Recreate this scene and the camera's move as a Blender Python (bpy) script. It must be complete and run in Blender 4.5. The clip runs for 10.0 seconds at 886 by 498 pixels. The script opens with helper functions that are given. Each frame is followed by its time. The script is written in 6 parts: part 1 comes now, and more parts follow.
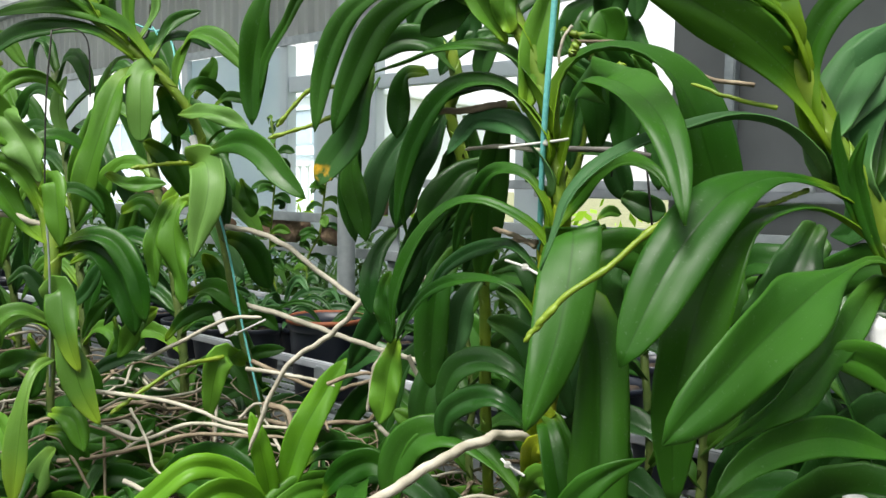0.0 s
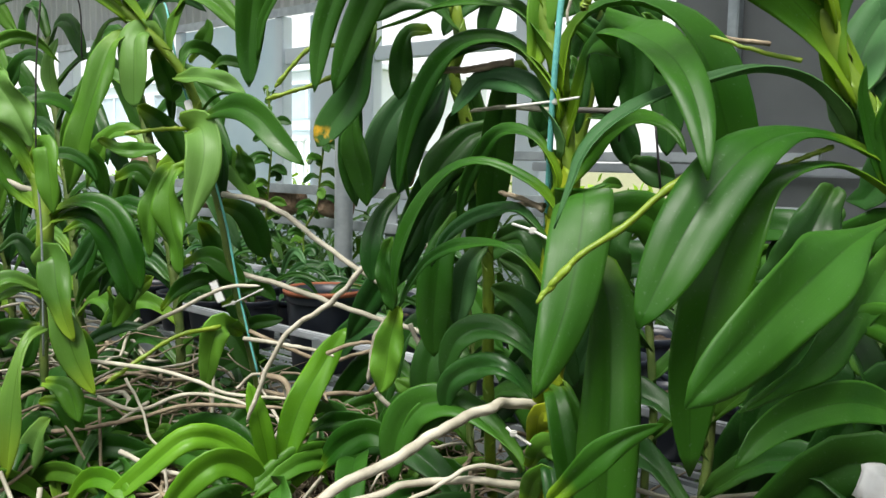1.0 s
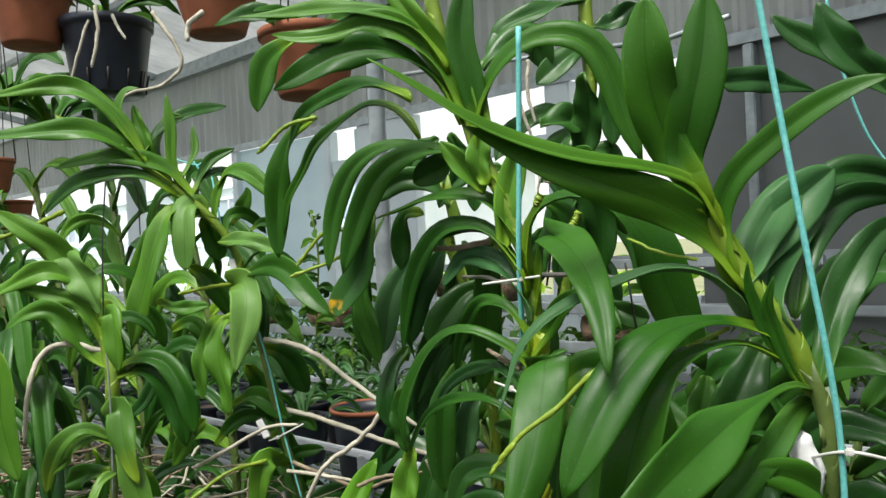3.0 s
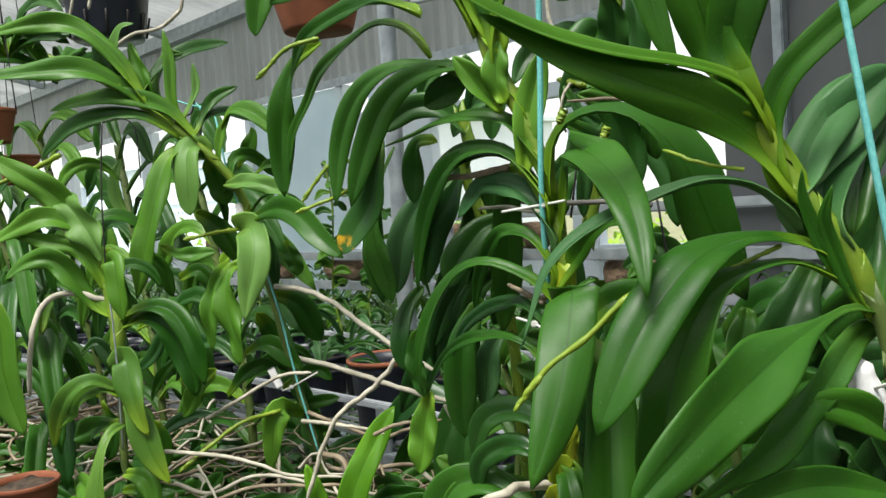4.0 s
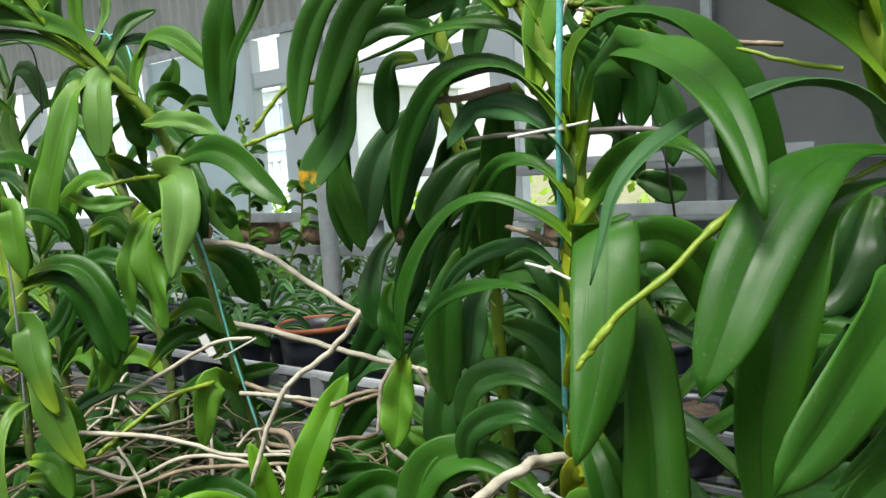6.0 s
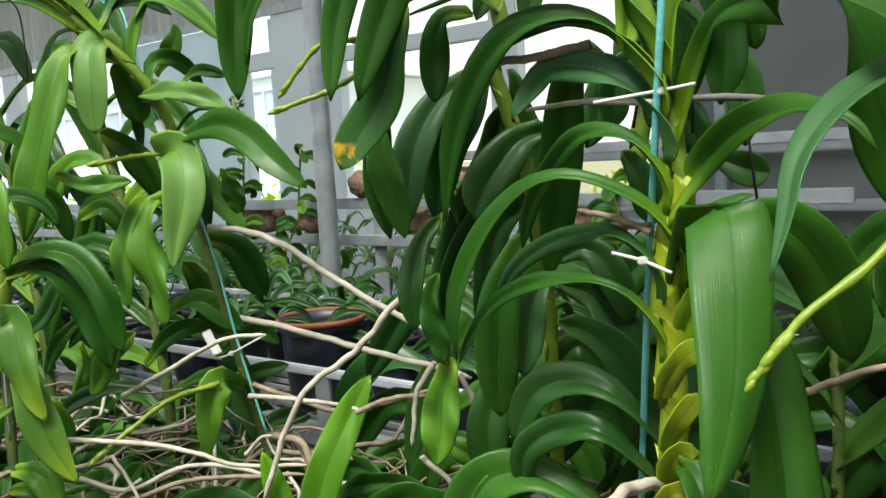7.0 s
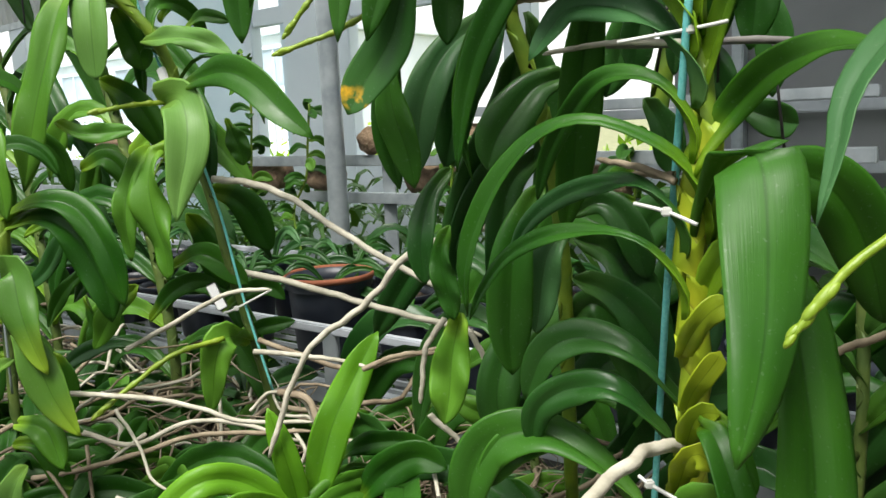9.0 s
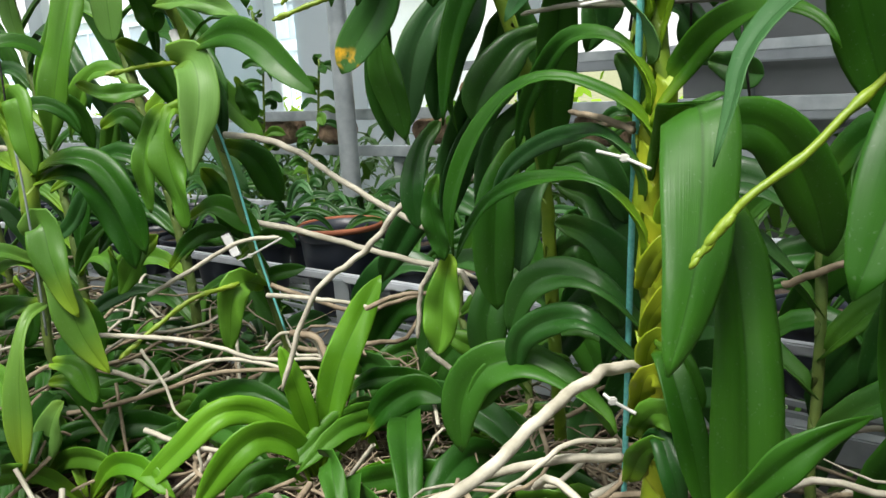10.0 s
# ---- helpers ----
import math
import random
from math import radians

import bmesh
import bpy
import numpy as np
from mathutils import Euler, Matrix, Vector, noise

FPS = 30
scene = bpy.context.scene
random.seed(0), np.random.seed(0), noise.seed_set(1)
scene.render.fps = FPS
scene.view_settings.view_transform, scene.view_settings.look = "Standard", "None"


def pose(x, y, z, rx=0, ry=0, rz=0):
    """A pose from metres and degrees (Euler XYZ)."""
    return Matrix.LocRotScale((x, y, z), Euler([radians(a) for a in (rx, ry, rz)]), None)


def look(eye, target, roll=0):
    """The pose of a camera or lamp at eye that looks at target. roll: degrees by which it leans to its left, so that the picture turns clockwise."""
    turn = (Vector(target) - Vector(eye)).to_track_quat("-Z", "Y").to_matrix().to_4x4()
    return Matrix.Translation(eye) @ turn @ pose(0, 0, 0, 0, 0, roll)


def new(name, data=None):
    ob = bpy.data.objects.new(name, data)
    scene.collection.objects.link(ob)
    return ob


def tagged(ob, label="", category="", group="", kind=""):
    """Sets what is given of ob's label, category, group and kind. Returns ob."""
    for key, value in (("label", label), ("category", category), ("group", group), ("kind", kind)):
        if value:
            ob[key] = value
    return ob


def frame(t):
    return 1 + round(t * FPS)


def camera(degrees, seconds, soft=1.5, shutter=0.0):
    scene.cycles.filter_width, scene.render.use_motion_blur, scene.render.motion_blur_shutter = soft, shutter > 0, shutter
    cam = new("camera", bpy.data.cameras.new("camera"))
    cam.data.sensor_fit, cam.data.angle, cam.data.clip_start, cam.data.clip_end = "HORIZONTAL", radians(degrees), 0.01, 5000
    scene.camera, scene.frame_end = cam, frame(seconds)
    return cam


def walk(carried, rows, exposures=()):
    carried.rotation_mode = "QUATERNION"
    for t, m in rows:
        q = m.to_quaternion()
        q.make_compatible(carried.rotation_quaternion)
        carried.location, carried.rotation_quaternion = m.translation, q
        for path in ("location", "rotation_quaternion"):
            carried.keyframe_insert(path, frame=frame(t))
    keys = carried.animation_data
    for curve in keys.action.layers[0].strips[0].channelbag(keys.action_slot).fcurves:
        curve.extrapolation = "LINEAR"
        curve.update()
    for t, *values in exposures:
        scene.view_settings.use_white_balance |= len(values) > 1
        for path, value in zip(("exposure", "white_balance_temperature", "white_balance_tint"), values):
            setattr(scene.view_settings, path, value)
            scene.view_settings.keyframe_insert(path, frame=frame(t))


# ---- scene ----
cam = camera(56.5, 10.0)
PATH = [
    (0, (0.08, 0.092, 1.165), (-0.041, 2.083, 1.017), 0.9),
    (0.5, (0.074, 0.097, 1.166), (-0.047, 2.088, 1.012), 0.8),
    (1, (0.072, 0.111, 1.153), (-0.037, 2.097, 0.949), 1.1),
    (1.5, (0.072, 0.103, 1.181), (-0.042, 2.089, 0.977), 0.1),
    (2, (0.076, 0.072, 1.203), (-0.046, 2.066, 1.105), -0.3),
    (2.2, (0.079, 0.053, 1.212), (-0.052, 2.048, 1.162), -0.2),
    (3.3, (0.158, -0.002, 1.234), (-0.124, 1.978, 1.231), -3.3),
    (3.5, (0.159, 0.006, 1.232), (-0.129, 1.985, 1.198), -3.3),
    (4, (0.136, 0.061, 1.205), (-0.165, 2.035, 1.102), -3.9),
    (4.5, (0.094, 0.091, 1.189), (-0.127, 2.074, 1.06), -3.6),
    (5, (0.058, 0.112, 1.179), (-0.043, 2.104, 1.034), -3.0),
    (5.5, (0.061, 0.127, 1.178), (-0.024, 2.119, 1.014), -3.5),
    (6.8, (0.011, 0.244, 1.172), (-0.025, 2.232, 0.953), -3.5),
    (7, (-0.002, 0.257, 1.169), (-0.032, 2.245, 0.954), -3.2),
    (7.5, (-0.009, 0.277, 1.166), (-0.037, 2.263, 0.937), -2.7),
    (8, (-0.008, 0.293, 1.162), (-0.033, 2.275, 0.899), -2.5),
    (8.5, (-0.008, 0.287, 1.159), (-0.038, 2.265, 0.866), -2.6),
    (9, (-0.004, 0.281, 1.159), (-0.061, 2.257, 0.853), -2.7),
    (9.5, (0.014, 0.271, 1.17), (-0.076, 2.229, 0.77), -3.2),
    (10, (0.019, 0.225, 1.162), (-0.087, 2.178, 0.746), -3.7),
]
# two rows carry the glide across each unseen stretch
walk(cam, [(t, look(eye, target, roll)) for t, eye, target, roll in PATH],
     [(0, 0.83), (2, 0.80), (3.5, 0.68), (4, 0.76), (4.5, 0.79), (5.5, 0.81), (7.5, 0.90), (9, 0.92), (10, 0.89)])

# ---- world and light: bright overcast day, open greenhouse ----
world = bpy.data.worlds.new("overcast_sky")
scene.world = world
world.use_nodes = True
wn, wl = world.node_tree.nodes, world.node_tree.links
sky = wn.new("ShaderNodeTexSky")
sky.sky_type = "NISHITA"
sky.sun_disc = False
sky.sun_elevation, sky.sun_rotation = radians(62), radians(203)
sky.air_density, sky.dust_density = 1.0, 4.0
cloud = wn.new("ShaderNodeMixRGB")
cloud.inputs[0].default_value = 0.75
cloud.inputs[2].default_value = (9.0, 9.1, 8.9, 1)
wl.new(sky.outputs[0], cloud.inputs[1])
wl.new(cloud.outputs[0], wn["Background"].inputs[0])
wn["Background"].inputs[1].default_value = 0.105
sun_data = bpy.data.lights.new("sun", "SUN")
sun_data.energy, sun_data.angle, sun_data.color = 3.9, radians(24), (1.0, 0.97, 0.92)
sun = new("sun", sun_data)
sun.matrix_world = look((-0.9, -1.2, 5.4), (0, 0.9, 1.0))

# ---- materials ----
def material(name):
    m = bpy.data.materials.new(name)
    m.use_nodes = True
    nt = m.node_tree
    return m, nt.nodes, nt.links, nt.nodes["Principled BSDF"]


def ramp(nodes, links, src, stops):
    r = nodes.new("ShaderNodeValToRGB")
    while len(r.color_ramp.elements) < len(stops):
        r.color_ramp.elements.new(0.5)
    for e, (p, c) in zip(r.color_ramp.elements, stops):
        e.position, e.color = p, (*c, 1)
    links.new(src, r.inputs[0])
    return r.outputs[0]


def noise_tex(nodes, links, scale, detail=4.0, coord="Object", stretch=None):
    tc = nodes.new("ShaderNodeTexCoord")
    n = nodes.new("ShaderNodeTexNoise")
    n.inputs["Scale"].default_value, n.inputs["Detail"].default_value = scale, detail
    out = tc.outputs[coord]
    if stretch:
        mp = nodes.new("ShaderNodeMapping")
        mp.inputs["Scale"].default_value = stretch
        links.new(out, mp.inputs[0])
        out = mp.outputs[0]
    links.new(out, n.inputs["Vector"])
    return n.outputs["Fac"]


def math_node(nodes, links, op, a, b=None):
    n = nodes.new("ShaderNodeMath")
    n.operation = op
    for i, v in enumerate((a, b)):
        if v is None:
            continue
        if isinstance(v, (int, float)):
            n.inputs[i].default_value = v
        else:
            links.new(v, n.inputs[i])
    return n.outputs[0]


def bump(nodes, links, bsdf, height, strength, distance=0.002):
    b = nodes.new("ShaderNodeBump")
    b.inputs["Strength"].default_value, b.inputs["Distance"].default_value = strength, distance
    links.new(height, b.inputs["Height"])
    links.new(b.outputs[0], bsdf.inputs["Normal"])


def mix_col(nodes, links, fac, a, b, mode="MIX"):
    m = nodes.new("ShaderNodeMixRGB")
    m.blend_type = mode
    for i, v in enumerate((fac, a, b)):
        if isinstance(v, (int, float)):
            m.inputs[i].default_value = v
        elif isinstance(v, tuple):
            m.inputs[i].default_value = (*v, 1)
        else:
            links.new(v, m.inputs[i])
    return m.outputs[0]


def leaf_material(name, dark, light, base, tip=None, spots=False, rough=0.42, glow=0.2, gloss=0.26):
    """Waxy orchid leaf: midrib groove drawn as a dark line between paler bands, fine parallel veins, paler foot and
    edges, mottled blade.
    """
    m, n, l, b = material(name)
    uv = n.new("ShaderNodeUVMap")
    sep = n.new("ShaderNodeSeparateXYZ")
    l.new(uv.outputs[0], sep.inputs[0])
    u, v = sep.outputs[0], sep.outputs[1]
    info = n.new("ShaderNodeObjectInfo")
    mott = math_node(n, l, "ADD", math_node(n, l, "MULTIPLY", noise_tex(n, l, 24, 6), 0.7), math_node(n, l, "MULTIPLY", math_node(n, l, "SUBTRACT", noise_tex(n, l, 8, 2), 0.40), 1.5))
    rnd = math_node(n, l, "MULTIPLY", info.outputs["Random"], 0.42)
    f = math_node(n, l, "ADD", math_node(n, l, "MULTIPLY", mott, 0.6), rnd)
    col = ramp(n, l, f, [(0.25, dark), (0.85, light)])
    foot = ramp(n, l, v, [(0.05, (1, 1, 1)), (0.26, (0, 0, 0))])
    col = mix_col(n, l, foot, col, base)
    if tip:
        end = ramp(n, l, v, [(0.62, (0, 0, 0)), (1.0, (0.9, 0.9, 0.9))])
        col = mix_col(n, l, end, col, tip)
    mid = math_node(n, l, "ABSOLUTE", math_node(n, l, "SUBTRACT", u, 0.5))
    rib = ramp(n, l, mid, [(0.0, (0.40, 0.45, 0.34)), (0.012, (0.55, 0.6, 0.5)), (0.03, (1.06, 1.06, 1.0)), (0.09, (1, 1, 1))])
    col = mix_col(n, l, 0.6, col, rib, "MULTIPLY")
    grain = n.new("ShaderNodeTexNoise")
    grain.inputs["Scale"].default_value, grain.inputs["Detail"].default_value = 1.0, 3.0
    lay = n.new("ShaderNodeMapping")
    lay.inputs["Scale"].default_value = (60, 2.5, 1)
    l.new(uv.outputs[0], lay.inputs[0])
    off = n.new("ShaderNodeVectorMath")
    off.operation = "ADD"
    l.new(lay.outputs[0], off.inputs[0])
    l.new(math_node(n, l, "MULTIPLY", info.outputs["Random"], 50.0), off.inputs[1])
    l.new(off.outputs[0], grain.inputs["Vector"])
    veins = ramp(n, l, grain.outputs["Fac"], [(0.3, (0.84, 0.87, 0.81)), (0.68, (1.08, 1.08, 1.08))])
    col = mix_col(n, l, 0.5, col, veins, "MULTIPLY")
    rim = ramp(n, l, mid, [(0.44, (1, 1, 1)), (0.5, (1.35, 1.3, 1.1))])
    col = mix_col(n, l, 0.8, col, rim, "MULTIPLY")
    if spots:
        sp = noise_tex(n, l, 95, 4)
        at_tip = ramp(n, l, v, [(0.82, (0, 0, 0)), (0.89, (1, 1, 1)), (0.95, (1, 1, 1)), (0.98, (0, 0, 0))])
        fac = math_node(n, l, "MULTIPLY", ramp(n, l, sp, [(0.48, (0, 0, 0)), (0.60, (1, 1, 1))]), at_tip)
        col = mix_col(n, l, fac, col, (0.62, 0.36, 0.02))
    flecks = ramp(n, l, noise_tex(n, l, 420, 3), [(0.64, (0, 0, 0)), (0.72, (1, 1, 1))])
    col = mix_col(n, l, math_node(n, l, "MULTIPLY", flecks, 0.2), col, (0.24, 0.32, 0.2))
    l.new(col, b.inputs["Base Color"])
    b.inputs["Specular IOR Level"].default_value = gloss
    rg = ramp(n, l, noise_tex(n, l, 35, 4), [(0.3, (rough - 0.12,) * 3), (0.7, (rough + 0.12,) * 3)])
    l.new(rg, b.inputs["Roughness"])
    bump(n, l, b, math_node(n, l, "ADD", grain.outputs["Fac"], noise_tex(n, l, 70, 4)), 0.10, 0.0015)
    tr = n.new("ShaderNodeBsdfTranslucent")
    l.new(mix_col(n, l, 0.6, col, (0.20, 0.42, 0.02)), tr.inputs[0])
    mx = n.new("ShaderNodeMixShader")
    mx.inputs[0].default_value = glow
    l.new(b.outputs[0], mx.inputs[1])
    l.new(tr.outputs[0], mx.inputs[2])
    l.new(mx.outputs[0], n["Material Output"].inputs[0])
    return m


LEAF = {
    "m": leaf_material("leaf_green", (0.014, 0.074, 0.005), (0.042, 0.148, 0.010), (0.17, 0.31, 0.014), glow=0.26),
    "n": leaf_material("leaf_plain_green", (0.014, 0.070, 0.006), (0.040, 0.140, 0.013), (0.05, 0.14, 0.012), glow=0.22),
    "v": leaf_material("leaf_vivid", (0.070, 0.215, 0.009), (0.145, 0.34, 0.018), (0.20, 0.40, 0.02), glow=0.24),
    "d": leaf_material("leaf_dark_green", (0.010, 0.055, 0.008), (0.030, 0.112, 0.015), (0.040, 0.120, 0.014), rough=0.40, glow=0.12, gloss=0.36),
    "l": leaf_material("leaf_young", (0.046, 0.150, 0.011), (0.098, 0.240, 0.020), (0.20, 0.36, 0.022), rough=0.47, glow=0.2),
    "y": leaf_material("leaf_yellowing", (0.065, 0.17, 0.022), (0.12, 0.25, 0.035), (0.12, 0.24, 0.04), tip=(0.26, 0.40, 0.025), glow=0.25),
    # lighter, more translucent copy of leaf_green, standing in for light through the blade
    "u": leaf_material("leaf_backlit", (0.030, 0.112, 0.007), (0.070, 0.200, 0.013), (0.19, 0.32, 0.014), glow=0.32),
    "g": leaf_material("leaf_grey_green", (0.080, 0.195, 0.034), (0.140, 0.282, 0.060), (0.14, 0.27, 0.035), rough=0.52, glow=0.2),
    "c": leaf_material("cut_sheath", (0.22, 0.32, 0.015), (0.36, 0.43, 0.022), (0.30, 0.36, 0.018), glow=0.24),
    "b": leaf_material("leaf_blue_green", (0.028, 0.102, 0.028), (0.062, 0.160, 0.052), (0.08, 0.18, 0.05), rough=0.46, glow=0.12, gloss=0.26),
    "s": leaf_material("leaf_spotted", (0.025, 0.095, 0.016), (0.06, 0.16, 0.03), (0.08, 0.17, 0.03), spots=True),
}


def simple(name, dark, light, scale=30, rough=0.6, metal=0.0, bumps=0.2, dist=0.002, coord="Object", stretch=None, spread=(0.3, 0.7)):
    m, n, l, b = material(name)
    f = noise_tex(n, l, scale, 6, coord, stretch)
    l.new(ramp(n, l, f, [(spread[0], dark), (spread[1], light)]), b.inputs["Base Color"])
    b.inputs["Roughness"].default_value, b.inputs["Metallic"].default_value = rough, metal
    if bumps:
        bump(n, l, b, noise_tex(n, l, scale * 3, 5, coord, stretch), bumps, dist)
    return m


def stem_material():
    m, n, l, b = material("stem_sheath")
    uv = n.new("ShaderNodeUVMap")
    sep = n.new("ShaderNodeSeparateXYZ")
    l.new(uv.outputs[0], sep.inputs[0])
    f = math_node(n, l, "FRACT", sep.outputs[1])
    tone = ramp(n, l, noise_tex(n, l, 28, 5), [(0.3, (0.20, 0.27, 0.012)), (0.7, (0.38, 0.41, 0.016))])
    seam = ramp(n, l, math_node(n, l, "ADD", f, math_node(n, l, "MULTIPLY", noise_tex(n, l, 130, 4), 0.22)),
                [(0.06, (0.20, 0.12, 0.05)), (0.15, (0.7, 0.7, 0.45)), (0.26, (1, 1, 1)), (1.0, (0.85, 1.0, 0.75))])
    col = mix_col(n, l, 0.9, tone, seam, "MULTIPLY")
    l.new(col, b.inputs["Base Color"])
    b.inputs["Roughness"].default_value = 0.5
    bump(n, l, b, noise_tex(n, l, 120, 4), 0.3, 0.001)
    return m


STEM = stem_material()
STEM_GREEN = simple("stem_green", (0.08, 0.17, 0.011), (0.18, 0.27, 0.017), 40, 0.5)
# darker olive than stem_green, for lower and background stems
STEM_OLIVE = simple("stem_olive", (0.045, 0.085, 0.015), (0.11, 0.16, 0.03), 40, 0.55)
ROOT = simple("aerial_root", (0.28, 0.262, 0.195), (0.54, 0.51, 0.41), 45, 0.75, bumps=0.5, stretch=(1, 1, 1))
ROOT_BROWN = simple("old_root", (0.14, 0.105, 0.065), (0.34, 0.28, 0.19), 45, 0.8, bumps=0.6)
SPIKE = simple("flower_spike", (0.12, 0.21, 0.010), (0.22, 0.31, 0.016), 60, 0.45, bumps=0.3)
STRING = simple("teal_twine", (0.09, 0.40, 0.38), (0.18, 0.54, 0.51), 350, 0.5, bumps=0.5, dist=0.0006)
TIE = simple("cable_tie", (0.46, 0.47, 0.43), (0.62, 0.62, 0.58), 40, 0.4, bumps=0.05)
WIRE = simple("dark_wire", (0.015, 0.015, 0.015), (0.05, 0.045, 0.04), 60, 0.5, metal=0.4)
GALV = simple("galvanised_steel", (0.28, 0.32, 0.335), (0.43, 0.475, 0.49), 25, 0.45, metal=0.5, bumps=0.1)
PAINT = simple("white_render", (0.67, 0.76, 0.81), (0.77, 0.84, 0.88), 3, 0.8, bumps=0.1)
GREY = simple("grey_board", (0.172, 0.180, 0.184), (0.222, 0.230, 0.234), 4, 0.75, bumps=0.1)
SHEET = simple("corrugated_sheet", (0.44, 0.455, 0.455), (0.58, 0.595, 0.595), 5, 0.55, metal=0.1, bumps=0.1, stretch=(1, 1, 0.25))
RAIL = simple("pale_rail", (0.36, 0.39, 0.42), (0.48, 0.51, 0.54), 12, 0.5, bumps=0.05)
TERRA = simple("terracotta", (0.19, 0.056, 0.024), (0.33, 0.11, 0.048), 18, 0.8, bumps=0.25)
BLACKP = simple("black_plastic", (0.007, 0.010, 0.017), (0.020, 0.026, 0.038), 14, 0.4, bumps=0.1)
BARK = simple("bark_log", (0.09, 0.055, 0.03), (0.30, 0.21, 0.13), 28, 0.9, bumps=1.0, dist=0.008)
SOIL = simple("potting_bark", (0.015, 0.011, 0.008), (0.11, 0.075, 0.045), 60, 0.9, bumps=1.0, dist=0.01)
CONC = simple("concrete_floor", (0.05, 0.05, 0.046), (0.11, 0.105, 0.10), 6, 0.85, bumps=0.3)
GRAVEL = simple("ground_earth", (0.12, 0.13, 0.06), (0.25, 0.26, 0.14), 3, 0.95, bumps=0.5)
CANE = simple("weathered_cane", (0.10, 0.095, 0.085), (0.22, 0.21, 0.19), 40, 0.7, bumps=0.4)
TAPE = simple("white_label", (0.62, 0.63, 0.62), (0.76, 0.77, 0.76), 60, 0.6, bumps=0.2)
m, n_, l_, b_ = material("frosted_film")
film_tone = ramp(n_, l_, noise_tex(n_, l_, 4, 5), [(0.3, (0.66, 0.75, 0.81)), (0.7, (0.76, 0.83, 0.88))])
l_.new(film_tone, b_.inputs["Base Color"])
b_.inputs["Roughness"].default_value = 0.55
film_back = n_.new("ShaderNodeBsdfTranslucent")
l_.new(film_tone, film_back.inputs[0])
film_mix = n_.new("ShaderNodeMixShader")
film_mix.inputs[0].default_value = 0.7
l_.new(b_.outputs[0], film_mix.inputs[1])
l_.new(film_back.outputs[0], film_mix.inputs[2])
l_.new(film_mix.outputs[0], n_["Material Output"].inputs[0])
FILM = m


# ---- mesh helpers ----
def part(name, bm, mat, parent=None, label="", smooth=True):
    me = bpy.data.meshes.new(name)
    bm.to_mesh(me)
    bm.free()
    me.materials.append(mat)
    if smooth:
        for p in me.polygons:
            p.use_smooth = True
    ob = new(name, me)
    if parent is not None:
        ob.parent = parent
    if label:
        tagged(ob, label)
    return ob


def empty(name, loc=(0, 0, 0), label="", category="", group="", kind=""):
    ob = new(name)
    ob.location = loc
    ob.empty_display_size = 0.02
    return tagged(ob, label, category, group, kind)


def box(size, at=(0, 0, 0), bevel=0.0):
    bm = bmesh.new()
    bmesh.ops.create_cube(bm, size=1.0)
    bmesh.ops.scale(bm, vec=size, verts=bm.verts)
    if bevel:
        bmesh.ops.bevel(bm, geom=bm.edges[:], offset=bevel, segments=2, affect="EDGES", clamp_overlap=True)
    bmesh.ops.translate(bm, vec=at, verts=bm.verts)
    return bm


def smooth_line(pts, n):
    """n points evenly spaced along a smooth line through pts."""
    p = np.array(pts, float)
    if len(p) == 2:
        return p[0] + (p[1] - p[0]) * np.linspace(0, 1, n)[:, None]
    q = np.vstack([2 * p[0] - p[1], p, 2 * p[-1] - p[-2]])
    out = []
    for i in range(1, len(q) - 2):
        a, b, c, d = q[i - 1], q[i], q[i + 1], q[i + 2]
        for s in np.linspace(0, 1, 12, endpoint=False):
            out.append(0.5 * (2 * b + (c - a) * s + (2 * a - 5 * b + 4 * c - d) * s * s + (3 * b - a - 3 * c + d) * s ** 3))
    out = np.array(out + [p[-1]])
    run = np.r_[0, np.cumsum(np.linalg.norm(np.diff(out, axis=0), axis=1))]
    at = np.linspace(0, run[-1], n)
    return np.stack([np.interp(at, run, out[:, k]) for k in range(3)], 1)


def unit(v):
    return v / max(np.linalg.norm(v), 1e-9)


def loft(rows, close_ring=True, caps=True, uvs=None):
    """A bmesh skinned over rows of points; uvs: a (u, v) for each point."""
    bm = bmesh.new()
    vs = [[bm.verts.new(p) for p in row] for row in rows]
    lay = bm.loops.layers.uv.new("UVMap") if uvs is not None else None
    k = len(rows[0])
    for i in range(len(rows) - 1):
        for j in range(k if close_ring else k - 1):
            j2 = (j + 1) % k
            idx = ((i, j), (i, j2), (i + 1, j2), (i + 1, j))
            f = bm.faces.new([vs[a][b] for a, b in idx])
            if lay:
                for lp, (a, b) in zip(f.loops, idx):
                    lp[lay].uv = uvs[a][b]
    if caps and close_ring:
        bm.faces.new(vs[0][::-1])
        bm.faces.new(vs[-1])
    return bm


